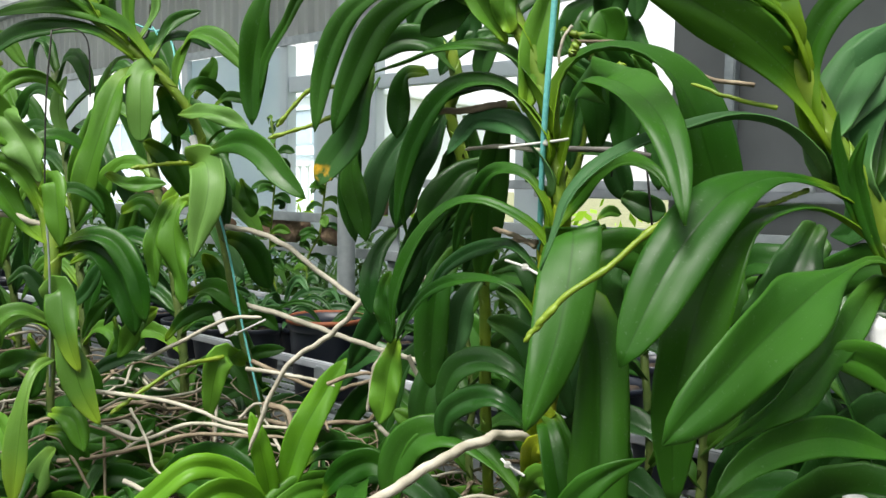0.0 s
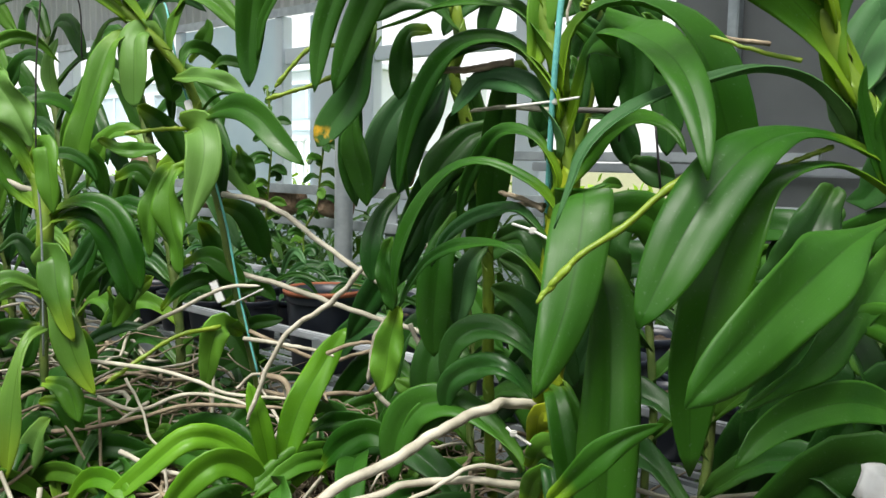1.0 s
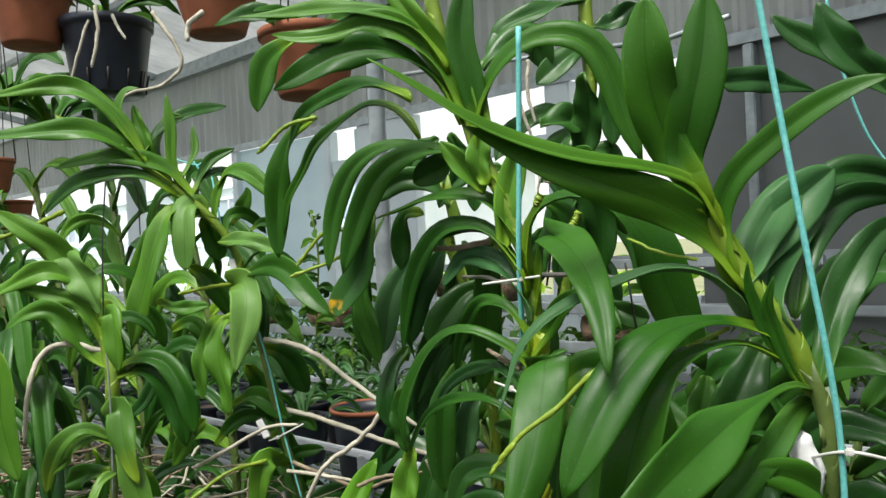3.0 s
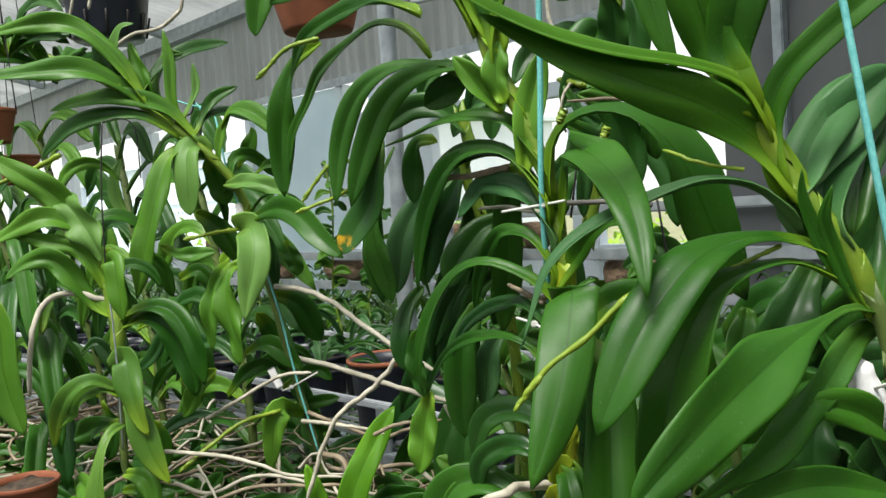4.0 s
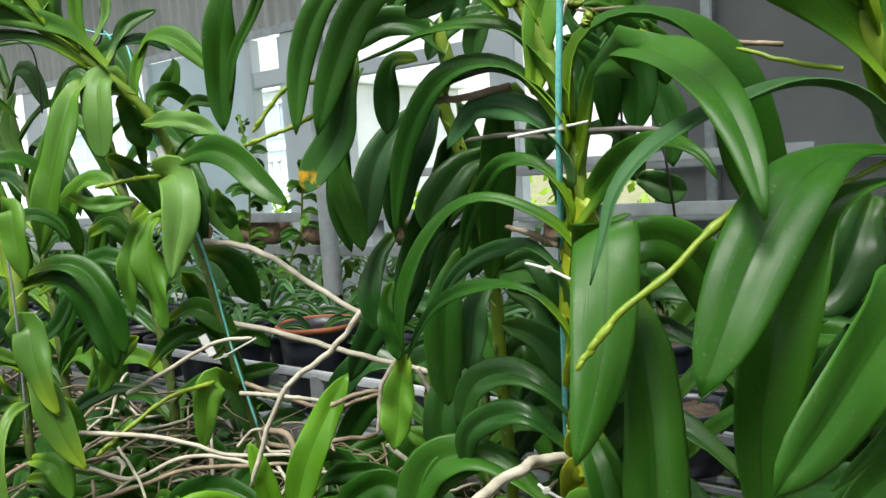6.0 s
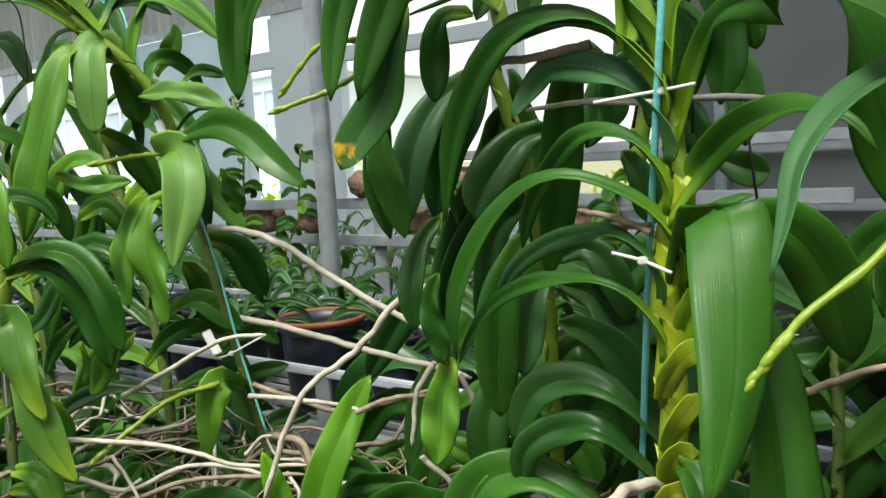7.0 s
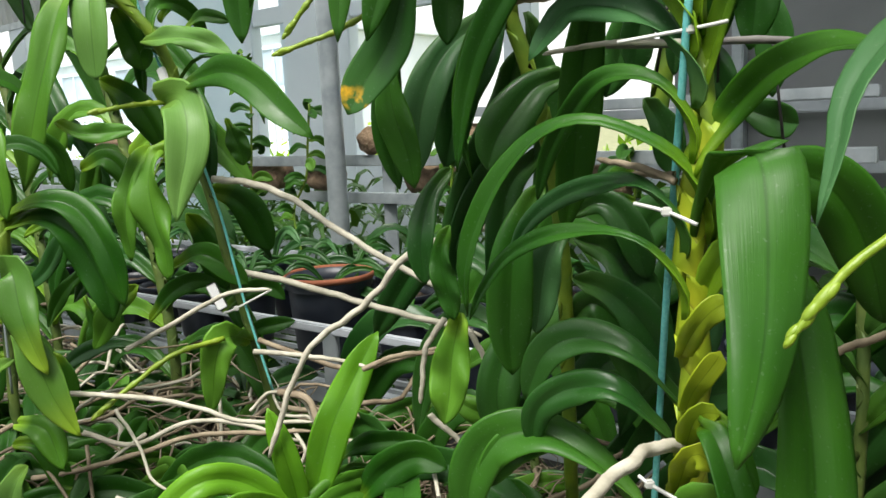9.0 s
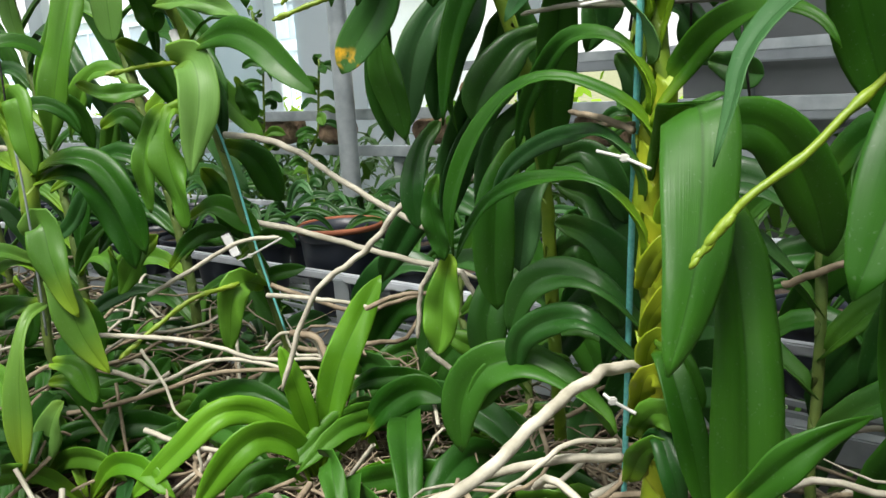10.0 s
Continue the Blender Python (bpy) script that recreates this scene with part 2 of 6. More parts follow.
def tube(pts, radius, n=24, sides=8, wobble=0.0, seed=0, shape=None):
    """A round bar along a smooth line; wobble: uneven thickness; shape: thickness along it, for 0..1."""
    line = smooth_line(pts, n)
    rng = np.random.default_rng(seed)
    if wobble:
        jit = rng.normal(0, 1, (n, 3))
        jit = (jit + np.roll(jit, 1, 0) + np.roll(jit, -1, 0)) / 3
        jit[0] = jit[-1] = 0
        line = line + jit * radius * wobble
    tang = np.gradient(line, axis=0)
    ref = np.array([0.13, -0.9, 0.31])
    rows = []
    for i in range(n):
        t = unit(tang[i])
        a = unit(np.cross(t, ref))
        b = np.cross(a, t)
        s = i / (n - 1)
        r = radius * (shape(s) if shape else 1.0) * (1 + (wobble * 0.35 * rng.normal() if wobble else 0))
        rows.append([line[i] + r * (np.cos(w) * a + np.sin(w) * b) for w in np.linspace(0, 2 * np.pi, sides, endpoint=False)])
    return loft(rows)


# ---- plants ----
COUNT = [0]
LINES = {}


def leaf(plant, kind, width, rolls, *pts, fold=0.68, name="leaf", label="", n=26, blunt=None, foot=0.5, belly=0.55, lag=0.0, late=0.12, droop=0.0):
    """A strap leaf with a closed, waxy blade along a smooth line through pts. rolls: how far foot and tip are turned edge-on."""
    COUNT[0] += 1
    soft = kind in "lgyu"
    blunt = (blunt or 1.25) * (0.9 if soft else 1.25)
    rng = np.random.default_rng(COUNT[0] * 7 + 1)
    line = smooth_line(pts, n)
    tang = np.gradient(line, axis=0)
    vs = np.linspace(0, 1, n)
    hand = -1.0 if line[-1][0] > line[0][0] else 1.0
    across = np.array([-1, -0.86, -0.58, -0.28, -0.045, 0.045, 0.28, 0.58, 0.86, 1.0])
    ph, amp, skew, twist = rng.uniform(0, 6.3), rng.uniform(0.12, 0.32) * (1.5 if soft else 1.0), rng.uniform(-0.14, 0.14), rng.uniform(-22, 22)
    rows, uvs, prev = [], [], None
    for i in range(n):
        v = i / (n - 1)
        t = unit(tang[i])
        s = np.cross(t, (0.0, -1.0, 0.0))
        if np.linalg.norm(s) < 0.25 and prev is not None:
            s = prev - t * (prev @ t)
        s = unit(s)
        prev = s
        nrm = np.cross(s, t)
        turn = min(1.0, max(0.0, (v - late) / 0.55))
        a = radians(rolls[0] + (rolls[1] - rolls[0]) * turn * turn * (3 - 2 * turn)) * hand + radians(twist) * v * v
        s, nrm = s * np.cos(a) + np.cross(t, s) * np.sin(a), nrm * np.cos(a) + np.cross(t, nrm) * np.sin(a)
        grow = min(1.0, max(0.0, v - lag) / (belly - lag))
        w = 0.5 * width * (foot + (1 - foot) * grow * grow * (3 - 2 * grow))
        if v > 0.5:
            w *= max(0.0, 1 - ((v - 0.5) / 0.5) ** (2.0 * blunt)) ** 0.74
        w = max(w * min(1.0, 0.3 + v / 0.09), width * 0.02)
        deep = fold * (1.25 - 0.55 * v) + 1.3 * max(0.0, 1 - v / 0.22) ** 2
        thick = 0.0011 * (1 - 0.5 * v)
        top, low = [], []
        for u in across:
            lift = (deep * abs(u) * (1.55 - 0.95 * abs(u)) - droop * u * u) * w + amp * w * math.sin(ph + (8 + 5 * skew / 0.08) * v + 2.0 * u) * abs(u)
            p = line[i] + s * (u + skew * math.sin(5 * v)) * w * (1 + 0.05 * math.sin(ph * 2 + 7 * v) * u) + nrm * (lift + 0.06 * w * math.sin(ph + 6 * v))
            e = thick * (1 - 0.75 * u * u)
            top.append(p + nrm * e)
            low.append(p - nrm * e)
        rows.append(top + low[::-1])
        uu = [0.5 + 0.5 * u for u in across]
        uvs.append([(x, v) for x in uu] + [(x, v) for x in uu[::-1]])
    return part(name, loft(rows, uvs=uvs), LEAF[kind], plant, label)


def stem(plant, radius, *pts, pitch=0.021, mat=None, name="stem", open_=0.16):
    """A jointed stem wrapped in overlapping sheaths; each sheath opens aslant, to one side and the other in turn."""
    line0 = smooth_line(pts, 60)
    long = np.linalg.norm(np.diff(line0, axis=0), axis=1).sum()
    joints = max(2, int(long / pitch))
    n = joints * 8 + 1
    line = smooth_line(pts, n)
    tang = np.gradient(line, axis=0)
    rng = np.random.default_rng(int(radius * 1e5) + n)
    rows, uvs = [], []
    LINES[plant.name] = line
    for i in range(n):
        t = unit(tang[i])
        a = unit(np.cross(t, (0.0, -1.0, 0.0)))
        b = np.cross(a, t)
        k, f = divmod(i, 8)
        f /= 8
        side = 1 if k % 2 else -1
        fat = radius * ((0.80 + 0.30 * f ** 1.5 if mat is None else 0.92 + 0.1 * f) + 0.05 * math.sin(k * 2.3))
        row = []
        for w in np.linspace(0, 2 * np.pi, 12, endpoint=False):
            flare = radius * (open_ if mat is None else 0.08) * f * f * max(0.0, side * np.cos(w))
            slant = t * (side * np.cos(w) * pitch * 0.55)
            row.append(line[i] + slant + a * (fat + flare) * np.cos(w) + b * fat * 0.8 * np.sin(w))
        rows.append(row)
        uvs.append([(j / 12, i / 8) for j in range(12)])
    return part(name, loft(rows, uvs=uvs), mat or STEM, plant)


def root(plant, radius, *pts, mat=None, wobble=0.09, name="root", label="", n=56):
    COUNT[0] += 1
    sway = np.random.default_rng(COUNT[0] + 500)
    line = smooth_line(pts, max(6, 3 * len(pts)))
    line[1:-1] += sway.normal(0, radius * 0.14, (len(line) - 2, 3))
    return part(name, tube(line, radius, n, 8, wobble, COUNT[0], lambda s: (1.0 - 0.25 * s) * min(1.0, 0.25 + (1 - s) * 14) ** 0.5), mat or ROOT, plant, label)


def spike(plant, radius, *pts, name="flower_spike", buds=6):
    """A young flower spike: a thin jointed stalk with small bracts, ending in packed buds."""
    COUNT[0] += 1
    rng = np.random.default_rng(COUNT[0])
    stalk = part(name, tube(pts, radius, 44, 8, 0.10, COUNT[0], lambda s: (1.0 + 0.28 * (math.sin(s * 30) > 0.86)) * (1.0 - 0.15 * s) if s < 0.97 else 0.6), SPIKE, plant)
    if name != "flower_spike":
        return stalk
    line = smooth_line(pts, 60)
    for i in range(buds):
        k = 59 - int(i * 1.5)
        t = unit(line[k] - line[k - 2])
        bm = bmesh.new()
        bmesh.ops.create_icosphere(bm, subdivisions=2, radius=1.0)
        size = radius * (0.72 + 0.1 * min(i, 3))
        turn = Vector(t).to_track_quat("Z", "Y").to_matrix()
        side = turn @ Vector((math.cos(i * 2.4), math.sin(i * 2.4), 0)) * radius * 0.3
        for v in bm.verts:
            v.co = turn @ Vector((v.co.x * size, v.co.y * size, v.co.z * size * 2.3)) + Vector(line[k]) + side
        part("bud", bm, SPIKE, stalk)
    return stalk



def rank(plant, count, f0, f1, length, width, kinds, seed, sides=(1, -1), droop=0.6):
    """Two ranks of arching strap leaves along a stem that stands already."""
    rng = np.random.default_rng(seed)
    line = LINES[plant.name]
    tang = np.gradient(line, axis=0)
    for i in range(count):
        k = int((f0 + (f1 - f0) * (i + 0.5) / count) * (len(line) - 1))
        b, t = line[k], unit(tang[k])
        d = unit(np.cross(t, (0.0, -1.0, 0.0)) * sides[i % len(sides)] + np.array([0, rng.uniform(0.0, 1.1), 0]))
        L, fall = length * rng.uniform(0.7, 1.2), droop * rng.uniform(0.3, 1.3)
        low = np.array([0, 0, -1.0])
        leaf(plant, kinds[rng.integers(len(kinds))], width * rng.uniform(0.7, 1.2), (rng.uniform(45, 75), rng.uniform(0, 45)), b - t * 0.018, b + d * 0.004, b + d * L * 0.26 + t * L * 0.24,
             b + d * L * 0.52 + t * L * 0.26 + low * L * 0.08 * fall, b + d * L * 0.74 + t * L * 0.16 + low * L * 0.35 * fall, b + d * L * 0.85 + low * L * 0.75 * fall, n=15)


# ---- setting ----
floor = part("floor", box((14, 14, 0.1), (0, 2, -0.05)), CONC, label="grey concrete greenhouse floor", smooth=False)
tagged(floor, kind="structure", category="floor")
ground = part("ground", box((400, 400, 0.1), (0, 100, -0.11)), GRAVEL, label="earth and grass outside the greenhouse", smooth=False)
tagged(ground, kind="structure", category="ground")

# the back wall runs obliquely behind the benches; local x runs along it to its far end, local y points away from the room, z is up
WALL = Matrix.Translation((0.84, 2.77, 0)) @ Matrix.Rotation(math.atan2(0.605, -0.796), 4, "Z") @ Matrix.Diagonal((1, -1, 1, 1))


def on_wall(name, x0, x1, z0, z1, y0, y1, mat, parent, bevel=0.0, label=""):
    bm = box((x1 - x0, y1 - y0, z1 - z0), ((x0 + x1) / 2, (y0 + y1) / 2, (z0 + z1) / 2), bevel)
    ob = part(name, bm, mat, parent, label, smooth=False)
    return ob


wall = empty("wall_north", label="white rendered greenhouse wall with open bays and corrugated band above", category="wall", kind="structure")
wall.matrix_world = WALL
# white piers and beams between the open bays
for x0, x1 in ((0.74, 0.86), (1.62, 2.02), (2.24, 2.30), (3.12, 3.18), (4.40, 4.60), (5.9, 6.1), (7.3, 7.6)):
    on_wall("pier", x0, x1, 0, 1.85, 0.0, 0.06, PAINT, wall, 0.004)
on_wall("beam", 2.02, 2.24, 1.62, 1.695, 0.01, 0.05, PAINT, wall, 0.004)
on_wall("beam", 0.86, 1.62, 1.60, 1.66, 0.01, 0.05, PAINT, wall, 0.004)
for x0, x1 in ((0.235, 0.74), (0.86, 1.62), (2.02, 2.24), (3.18, 4.40), (4.60, 5.9), (6.1, 7.3)):
    on_wall("low_wall", x0, x1, 0.0, 1.02, 0.005, 0.055, PAINT, wall)
# dark board to the near end, with its post and pale rails
on_wall("board", -3.2, 0.235, 0, 1.90, 0.03, 0.07, GREY, wall)
on_wall("post", 0.005, 0.04, 0, 1.84, -0.02, 0.026, GALV, wall, 0.004)
for z in (1.152, 0.984, 0.74):
    on_wall("rail", -3.2, 0.735, z - 0.016, z + 0.016, -0.05, -0.024, RAIL, wall, 0.004)
# corrugated band over the bays
bm = bmesh.new()
xs = np.arange(-3.2, 7.6, 0.019)
prof = [(x, 0.0 if (i // 2) % 2 else 0.022) for i, x in enumerate(xs)]
lowv = [bm.verts.new((x, y, 1.85)) for x, y in prof]
topv = [bm.verts.new((x, y, 2.40)) for x, y in prof]
for a, b, c, d in zip(lowv, lowv[1:], topv[1:], topv):
    bm.faces.new((a, b, c, d))
bmesh.ops.solidify(bm, geom=bm.faces[:], thickness=0.003)
# narrow bay: translucent strip giving an outer pier its pale, lit look
on_wall("bay_panel", 2.02, 2.12, 1.02, 1.85, 0.07, 0.074, FILM, wall, 0, "pale translucent panel")
# frosted film stretched in the wide bay
on_wall("bay_panel", 2.30, 3.12, 0.0, 1.85, 0.03, 0.034, FILM, wall, 0, "pale translucent panel")
part("corrugated_band", bm, SHEET, wall, "grey corrugated metal sheet", smooth=False)
on_wall("edge_strip", -3.2, 7.6, 1.845, 1.885, -0.012, -0.004, GALV, wall)
on_wall("eaves_beam", -3.2, 7.6, 2.36, 2.44, -0.06, -0.005, GALV, wall)
# further bays, sill and rails
ALONG, AWAY = np.array([-0.796, 0.605, 0.0]), np.array([0.605, 0.796, 0.0])


def spot(s, n, z=0.0):
    """A place by its distance along the benches (to the far end), away from the room's middle, and height."""
    return ALONG * s + AWAY * n + np.array([0, 0, z])


def bar(name, p, q, wide, high, mat, parent, bevel=0.002, label=""):
    """A straight square bar from p to q."""
    p, q = Vector(p), Vector(q)
    d = q - p
    bm = box((wide, high, d.length), (0, 0, d.length / 2), bevel)
    turn = d.to_track_quat("Z", "X" if abs(d.z) > d.length * 0.7 else "Y").to_matrix().to_4x4()
    bmesh.ops.transform(bm, matrix=Matrix.Translation(p) @ turn, verts=bm.verts)
    return part(name, bm, mat, parent, label, smooth=False)


# roof: translucent corrugated sheets rising from the eaves over the benches
m, n_, l_, b_ = material("translucent_sheet")
b_.inputs["Base Color"].default_value = (0.72, 0.75, 0.76, 1)
b_.inputs["Roughness"].default_value = 0.5
dirt = ramp(n_, l_, noise_tex(n_, l_, 3, 6), [(0.3, (0.24, 0.26, 0.26)), (0.7, (0.42, 0.44, 0.44))])
l_.new(dirt, b_.inputs["Base Color"])
tl = n_.new("ShaderNodeBsdfTranslucent")
l_.new(dirt, tl.inputs[0])
mxs = n_.new("ShaderNodeMixShader")
mxs.inputs[0].default_value = 0.5
l_.new(b_.outputs[0], mxs.inputs[1])
l_.new(tl.outputs[0], mxs.inputs[2])
l_.new(mxs.outputs[0], n_["Material Output"].inputs[0])
ROOFING = m


def sheets(n_from, n_to):
    bm = bmesh.new()
    rows = []
    for n in np.linspace(n_from, n_to, 6):
        z = 2.44 + (2.85 - n) * 0.22
        rows.append([bm.verts.new(spot(s, n, z + 0.012 * math.sin(s * 2 * math.pi / 0.076))) for s in np.arange(-2.6, 9.0, 0.019)])
    for a, b in zip(rows, rows[1:]):
        for i in range(len(a) - 1):
            bm.faces.new((a[i], a[i + 1], b[i + 1], b[i]))
    return bm


# the unseen roof over the walkway is left open to let sun onto the plants
roof = part("ceiling", sheets(2.85, 0.75), ROOFING, label="pale translucent corrugated roof sheets", smooth=True)
tagged(roof, kind="structure", category="roof")
roof = part("ceiling", sheets(-1.2, -2.6), ROOFING, label="pale translucent corrugated roof sheets", smooth=True)
tagged(roof, kind="structure", category="roof")
frame_ = empty("roof_frame", label="galvanised steel roof frame of pipes and purlins", category="frame", kind="structure")
for s in (-1.6, 0.6, 2.8, 5.0, 7.2):
    bar("rafter", spot(s, 2.80, 2.40), spot(s, -2.5, 2.40 + 5.3 * 0.22), 0.045, 0.045, GALV, frame_)
for n in (2.0, 1.1, 0.2, -1.0):
    bar("purlin", spot(-2.6, n, 2.375 + (2.85 - n) * 0.22), spot(9, n, 2.375 + (2.85 - n) * 0.22), 0.035, 0.035, GALV, frame_)
# unseen wall added behind the walkway, its height set to cut frontal fill
near = part("light_screen_south", box((12, 0.06, 2.0), (0, 0, 1.0)), GREY, label="unseen grey board wall cutting fill light behind the walkway", smooth=False)
near.matrix_world = Matrix.Translation(spot(3, -2.6)) @ Matrix.Rotation(math.atan2(0.605, -0.796), 4, "Z")
tagged(near, kind="structure", category="wall")
# end walls added out of view; their heights limit the low side fill
for name, s, high in (("light_screen_west", 9.0, 1.0), ("light_screen_east", -2.7, 2.3)):
    end = part(name, box((0.06, 5.4, high), (0, 0, high / 2)), GREY, label="unseen grey board end wall added to limit side light", smooth=False)
    end.matrix_world = Matrix.Translation(spot(s, 0.1)) @ Matrix.Rotation(math.atan2(0.605, -0.796), 4, "Z")
    tagged(end, kind="structure", category="wall")
post = empty("roof_post", spot(1.577, 1.578), "galvanised steel pipe carrying the roof", "post")
part("pipe", tube([(0, 0, 0), (0, 0, 2.66)], 0.0235, 4, 16), GALV, post)
part("foot_plate", box((0.12, 0.12, 0.008), (0, 0, 0.004), 0.002), GALV, post, smooth=False)

# ---- the orchids ----

main = empty("climbing_orchid", label="tall climbing orchid, yellow-green stem tied to teal twine", category="orchid", group="tall orchids on the bench")
leaf(main, "n", 0.041, (30, 0), (0.123, 0.745, 1.084), (0.127, 0.736, 1.109), (0.132, 0.718, 1.129), (0.136, 0.695, 1.137), (0.135, 0.672, 1.131), (0.132, 0.655, 1.110), (0.128, 0.641, 1.087), (0.122, 0.626, 1.064), (0.113, 0.612, 1.040), (0.102, 0.602, 1.013), blunt=0.9, fold=0.36, foot=0.4, lag=0.1, belly=0.42, n=30, droop=0.42)
leaf(main, "m", 0.044, (30, 0), (0.128, 0.744, 1.048), (0.138, 0.732, 1.078), (0.150, 0.715, 1.082), (0.156, 0.690, 1.058), (0.156, 0.670, 1.020), (0.155, 0.655, 0.980), (0.154, 0.645, 0.918), (0.154, 0.640, 0.858), fold=0.5, foot=0.4, lag=0.08, belly=0.35, n=26)
leaf(main, "m", 0.040, (30, 0), (0.133, 0.742, 1.084), (0.152, 0.740, 1.105), (0.170, 0.735, 1.118), (0.192, 0.740, 1.115), (0.215, 0.750, 1.094), (0.234, 0.760, 1.061), (0.245, 0.770, 1.027), fold=0.4)
leaf(main, "u", 0.019, (52, 30), (0.125, 0.745, 1.119), (0.130, 0.742, 1.137), (0.144, 0.735, 1.158), (0.155, 0.715, 1.175), (0.168, 0.690, 1.184), (0.179, 0.670, 1.184), (0.190, 0.655, 1.176), (0.196, 0.645, 1.162), foot=0.95)
leaf(main, "m", 0.036, (72, 0), (0.131, 0.745, 1.161), (0.135, 0.738, 1.194), (0.138, 0.720, 1.220), (0.140, 0.690, 1.236), (0.146, 0.650, 1.238), (0.154, 0.615, 1.233), (0.163, 0.580, 1.220), (0.170, 0.553, 1.203), (0.174, 0.536, 1.184), (0.175, 0.522, 1.166), (0.176, 0.513, 1.148), foot=0.42, lag=0.3, belly=0.55, blunt=0.65, late=0.3, fold=0.4, n=30)
leaf(main, "m", 0.048, (78, 5), (0.130, 0.740, 1.199), (0.128, 0.736, 1.220), (0.130, 0.735, 1.250), (0.146, 0.725, 1.266), (0.172, 0.720, 1.269), (0.201, 0.720, 1.256), (0.225, 0.730, 1.229), (0.242, 0.738, 1.196), (0.258, 0.745, 1.159), (0.275, 0.750, 1.113), lag=0.2, belly=0.6, late=0.3, foot=0.45, fold=0.45)
leaf(main, "m", 0.017, (74, 40), (0.129, 0.740, 1.085), (0.127, 0.736, 1.106), (0.114, 0.738, 1.130), (0.093, 0.745, 1.145), (0.066, 0.755, 1.154), (0.042, 0.770, 1.147), (0.019, 0.785, 1.123), (0.002, 0.795, 1.091), (-0.006, 0.800, 1.062), (-0.005, 0.805, 1.033), foot=0.78)
leaf(main, "m", 0.012, (74, 45), (0.117, 0.740, 1.040), (0.114, 0.736, 1.061), (0.101, 0.742, 1.080), (0.084, 0.752, 1.089), (0.064, 0.770, 1.089), (0.041, 0.785, 1.084), (0.020, 0.800, 1.070), (0.005, 0.810, 1.048), (-0.004, 0.815, 1.028), foot=0.78)
leaf(main, "m", 0.014, (70, 30), (0.121, 0.740, 1.130), (0.119, 0.736, 1.150), (0.107, 0.745, 1.171), (0.091, 0.760, 1.179), (0.076, 0.780, 1.176), (0.063, 0.800, 1.158), (0.052, 0.820, 1.134), (0.045, 0.835, 1.103), foot=0.78)
leaf(main, "m", 0.017, (70, 20), (0.120, 0.740, 1.184), (0.118, 0.736, 1.202), (0.105, 0.748, 1.227), (0.087, 0.765, 1.242), (0.064, 0.785, 1.248), (0.038, 0.800, 1.243), (0.017, 0.815, 1.225), (0.002, 0.830, 1.196), (-0.005, 0.835, 1.159), (0.002, 0.840, 1.118), foot=0.78, blunt=0.6)
leaf(main, "b", 0.022, (66, 10), (0.122, 0.740, 1.160), (0.119, 0.736, 1.179), (0.103, 0.755, 1.207), (0.085, 0.775, 1.219), (0.064, 0.795, 1.222), (0.051, 0.800, 1.209), (0.039, 0.800, 1.193), foot=0.7)
leaf(main, "m", 0.031, (10, 0), (0.102, 0.800, 1.229), (0.088, 0.840, 1.230), (0.081, 0.855, 1.201), (0.076, 0.860, 1.155), (0.073, 0.865, 1.115), (0.067, 0.870, 1.077), fold=0.5)
leaf(main, "d", 0.015, (74, 40), (0.116, 0.740, 1.076), (0.113, 0.736, 1.097), (0.097, 0.750, 1.116), (0.080, 0.780, 1.116), (0.058, 0.800, 1.108), (0.037, 0.810, 1.091), (0.023, 0.820, 1.064), foot=0.78)
leaf(main, "m", 0.023, (78, 50), (0.117, 0.740, 1.205), (0.115, 0.736, 1.226), (0.092, 0.760, 1.268), (0.062, 0.775, 1.279), (0.028, 0.790, 1.277), (0.001, 0.800, 1.269), (-0.028, 0.810, 1.263), foot=0.78, blunt=0.7)
leaf(main, "m", 0.023, (78, 30), (0.118, 0.740, 1.181), (0.115, 0.736, 1.203), (0.090, 0.760, 1.241), (0.058, 0.780, 1.250), (0.031, 0.800, 1.238), (0.010, 0.815, 1.205), (-0.002, 0.825, 1.166), (-0.008, 0.830, 1.125), foot=0.78, blunt=0.7, belly=0.45)
leaf(main, "m", 0.029, (78, 0), (0.107, 0.750, 1.269), (0.086, 0.762, 1.303), (0.051, 0.775, 1.323), (0.011, 0.788, 1.322), (-0.020, 0.796, 1.302), (-0.040, 0.800, 1.263), (-0.060, 0.803, 1.210), blunt=1.5, lag=0.3, belly=0.7, foot=0.62, fold=0.45)
leaf(main, "n", 0.024, (78, 0), (0.056, 0.770, 1.312), (0.020, 0.800, 1.332), (-0.021, 0.815, 1.332), (-0.054, 0.825, 1.311), (-0.074, 0.830, 1.266), (-0.082, 0.830, 1.213), lag=0.3, belly=0.7, blunt=1.3, foot=0.7, fold=0.45)
leaf(main, "s", 0.031, (20, 0), (-0.024, 0.800, 1.268), (-0.036, 0.810, 1.243), (-0.047, 0.818, 1.212), (-0.064, 0.820, 1.186), (-0.077, 0.820, 1.166), blunt=1.8, belly=0.6, fold=0.4)
leaf(main, "m", 0.022, (30, 0), (0.019, 0.840, 1.266), (-0.001, 0.850, 1.267), (-0.009, 0.857, 1.244), (-0.011, 0.857, 1.210), blunt=1.4, fold=0.45)
leaf(main, "m", 0.028, (40, 0), (0.080, 0.780, 1.310), (0.061, 0.790, 1.314), (0.037, 0.800, 1.307), (0.014, 0.810, 1.297), blunt=1.2)
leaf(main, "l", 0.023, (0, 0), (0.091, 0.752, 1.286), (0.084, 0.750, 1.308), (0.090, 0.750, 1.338))
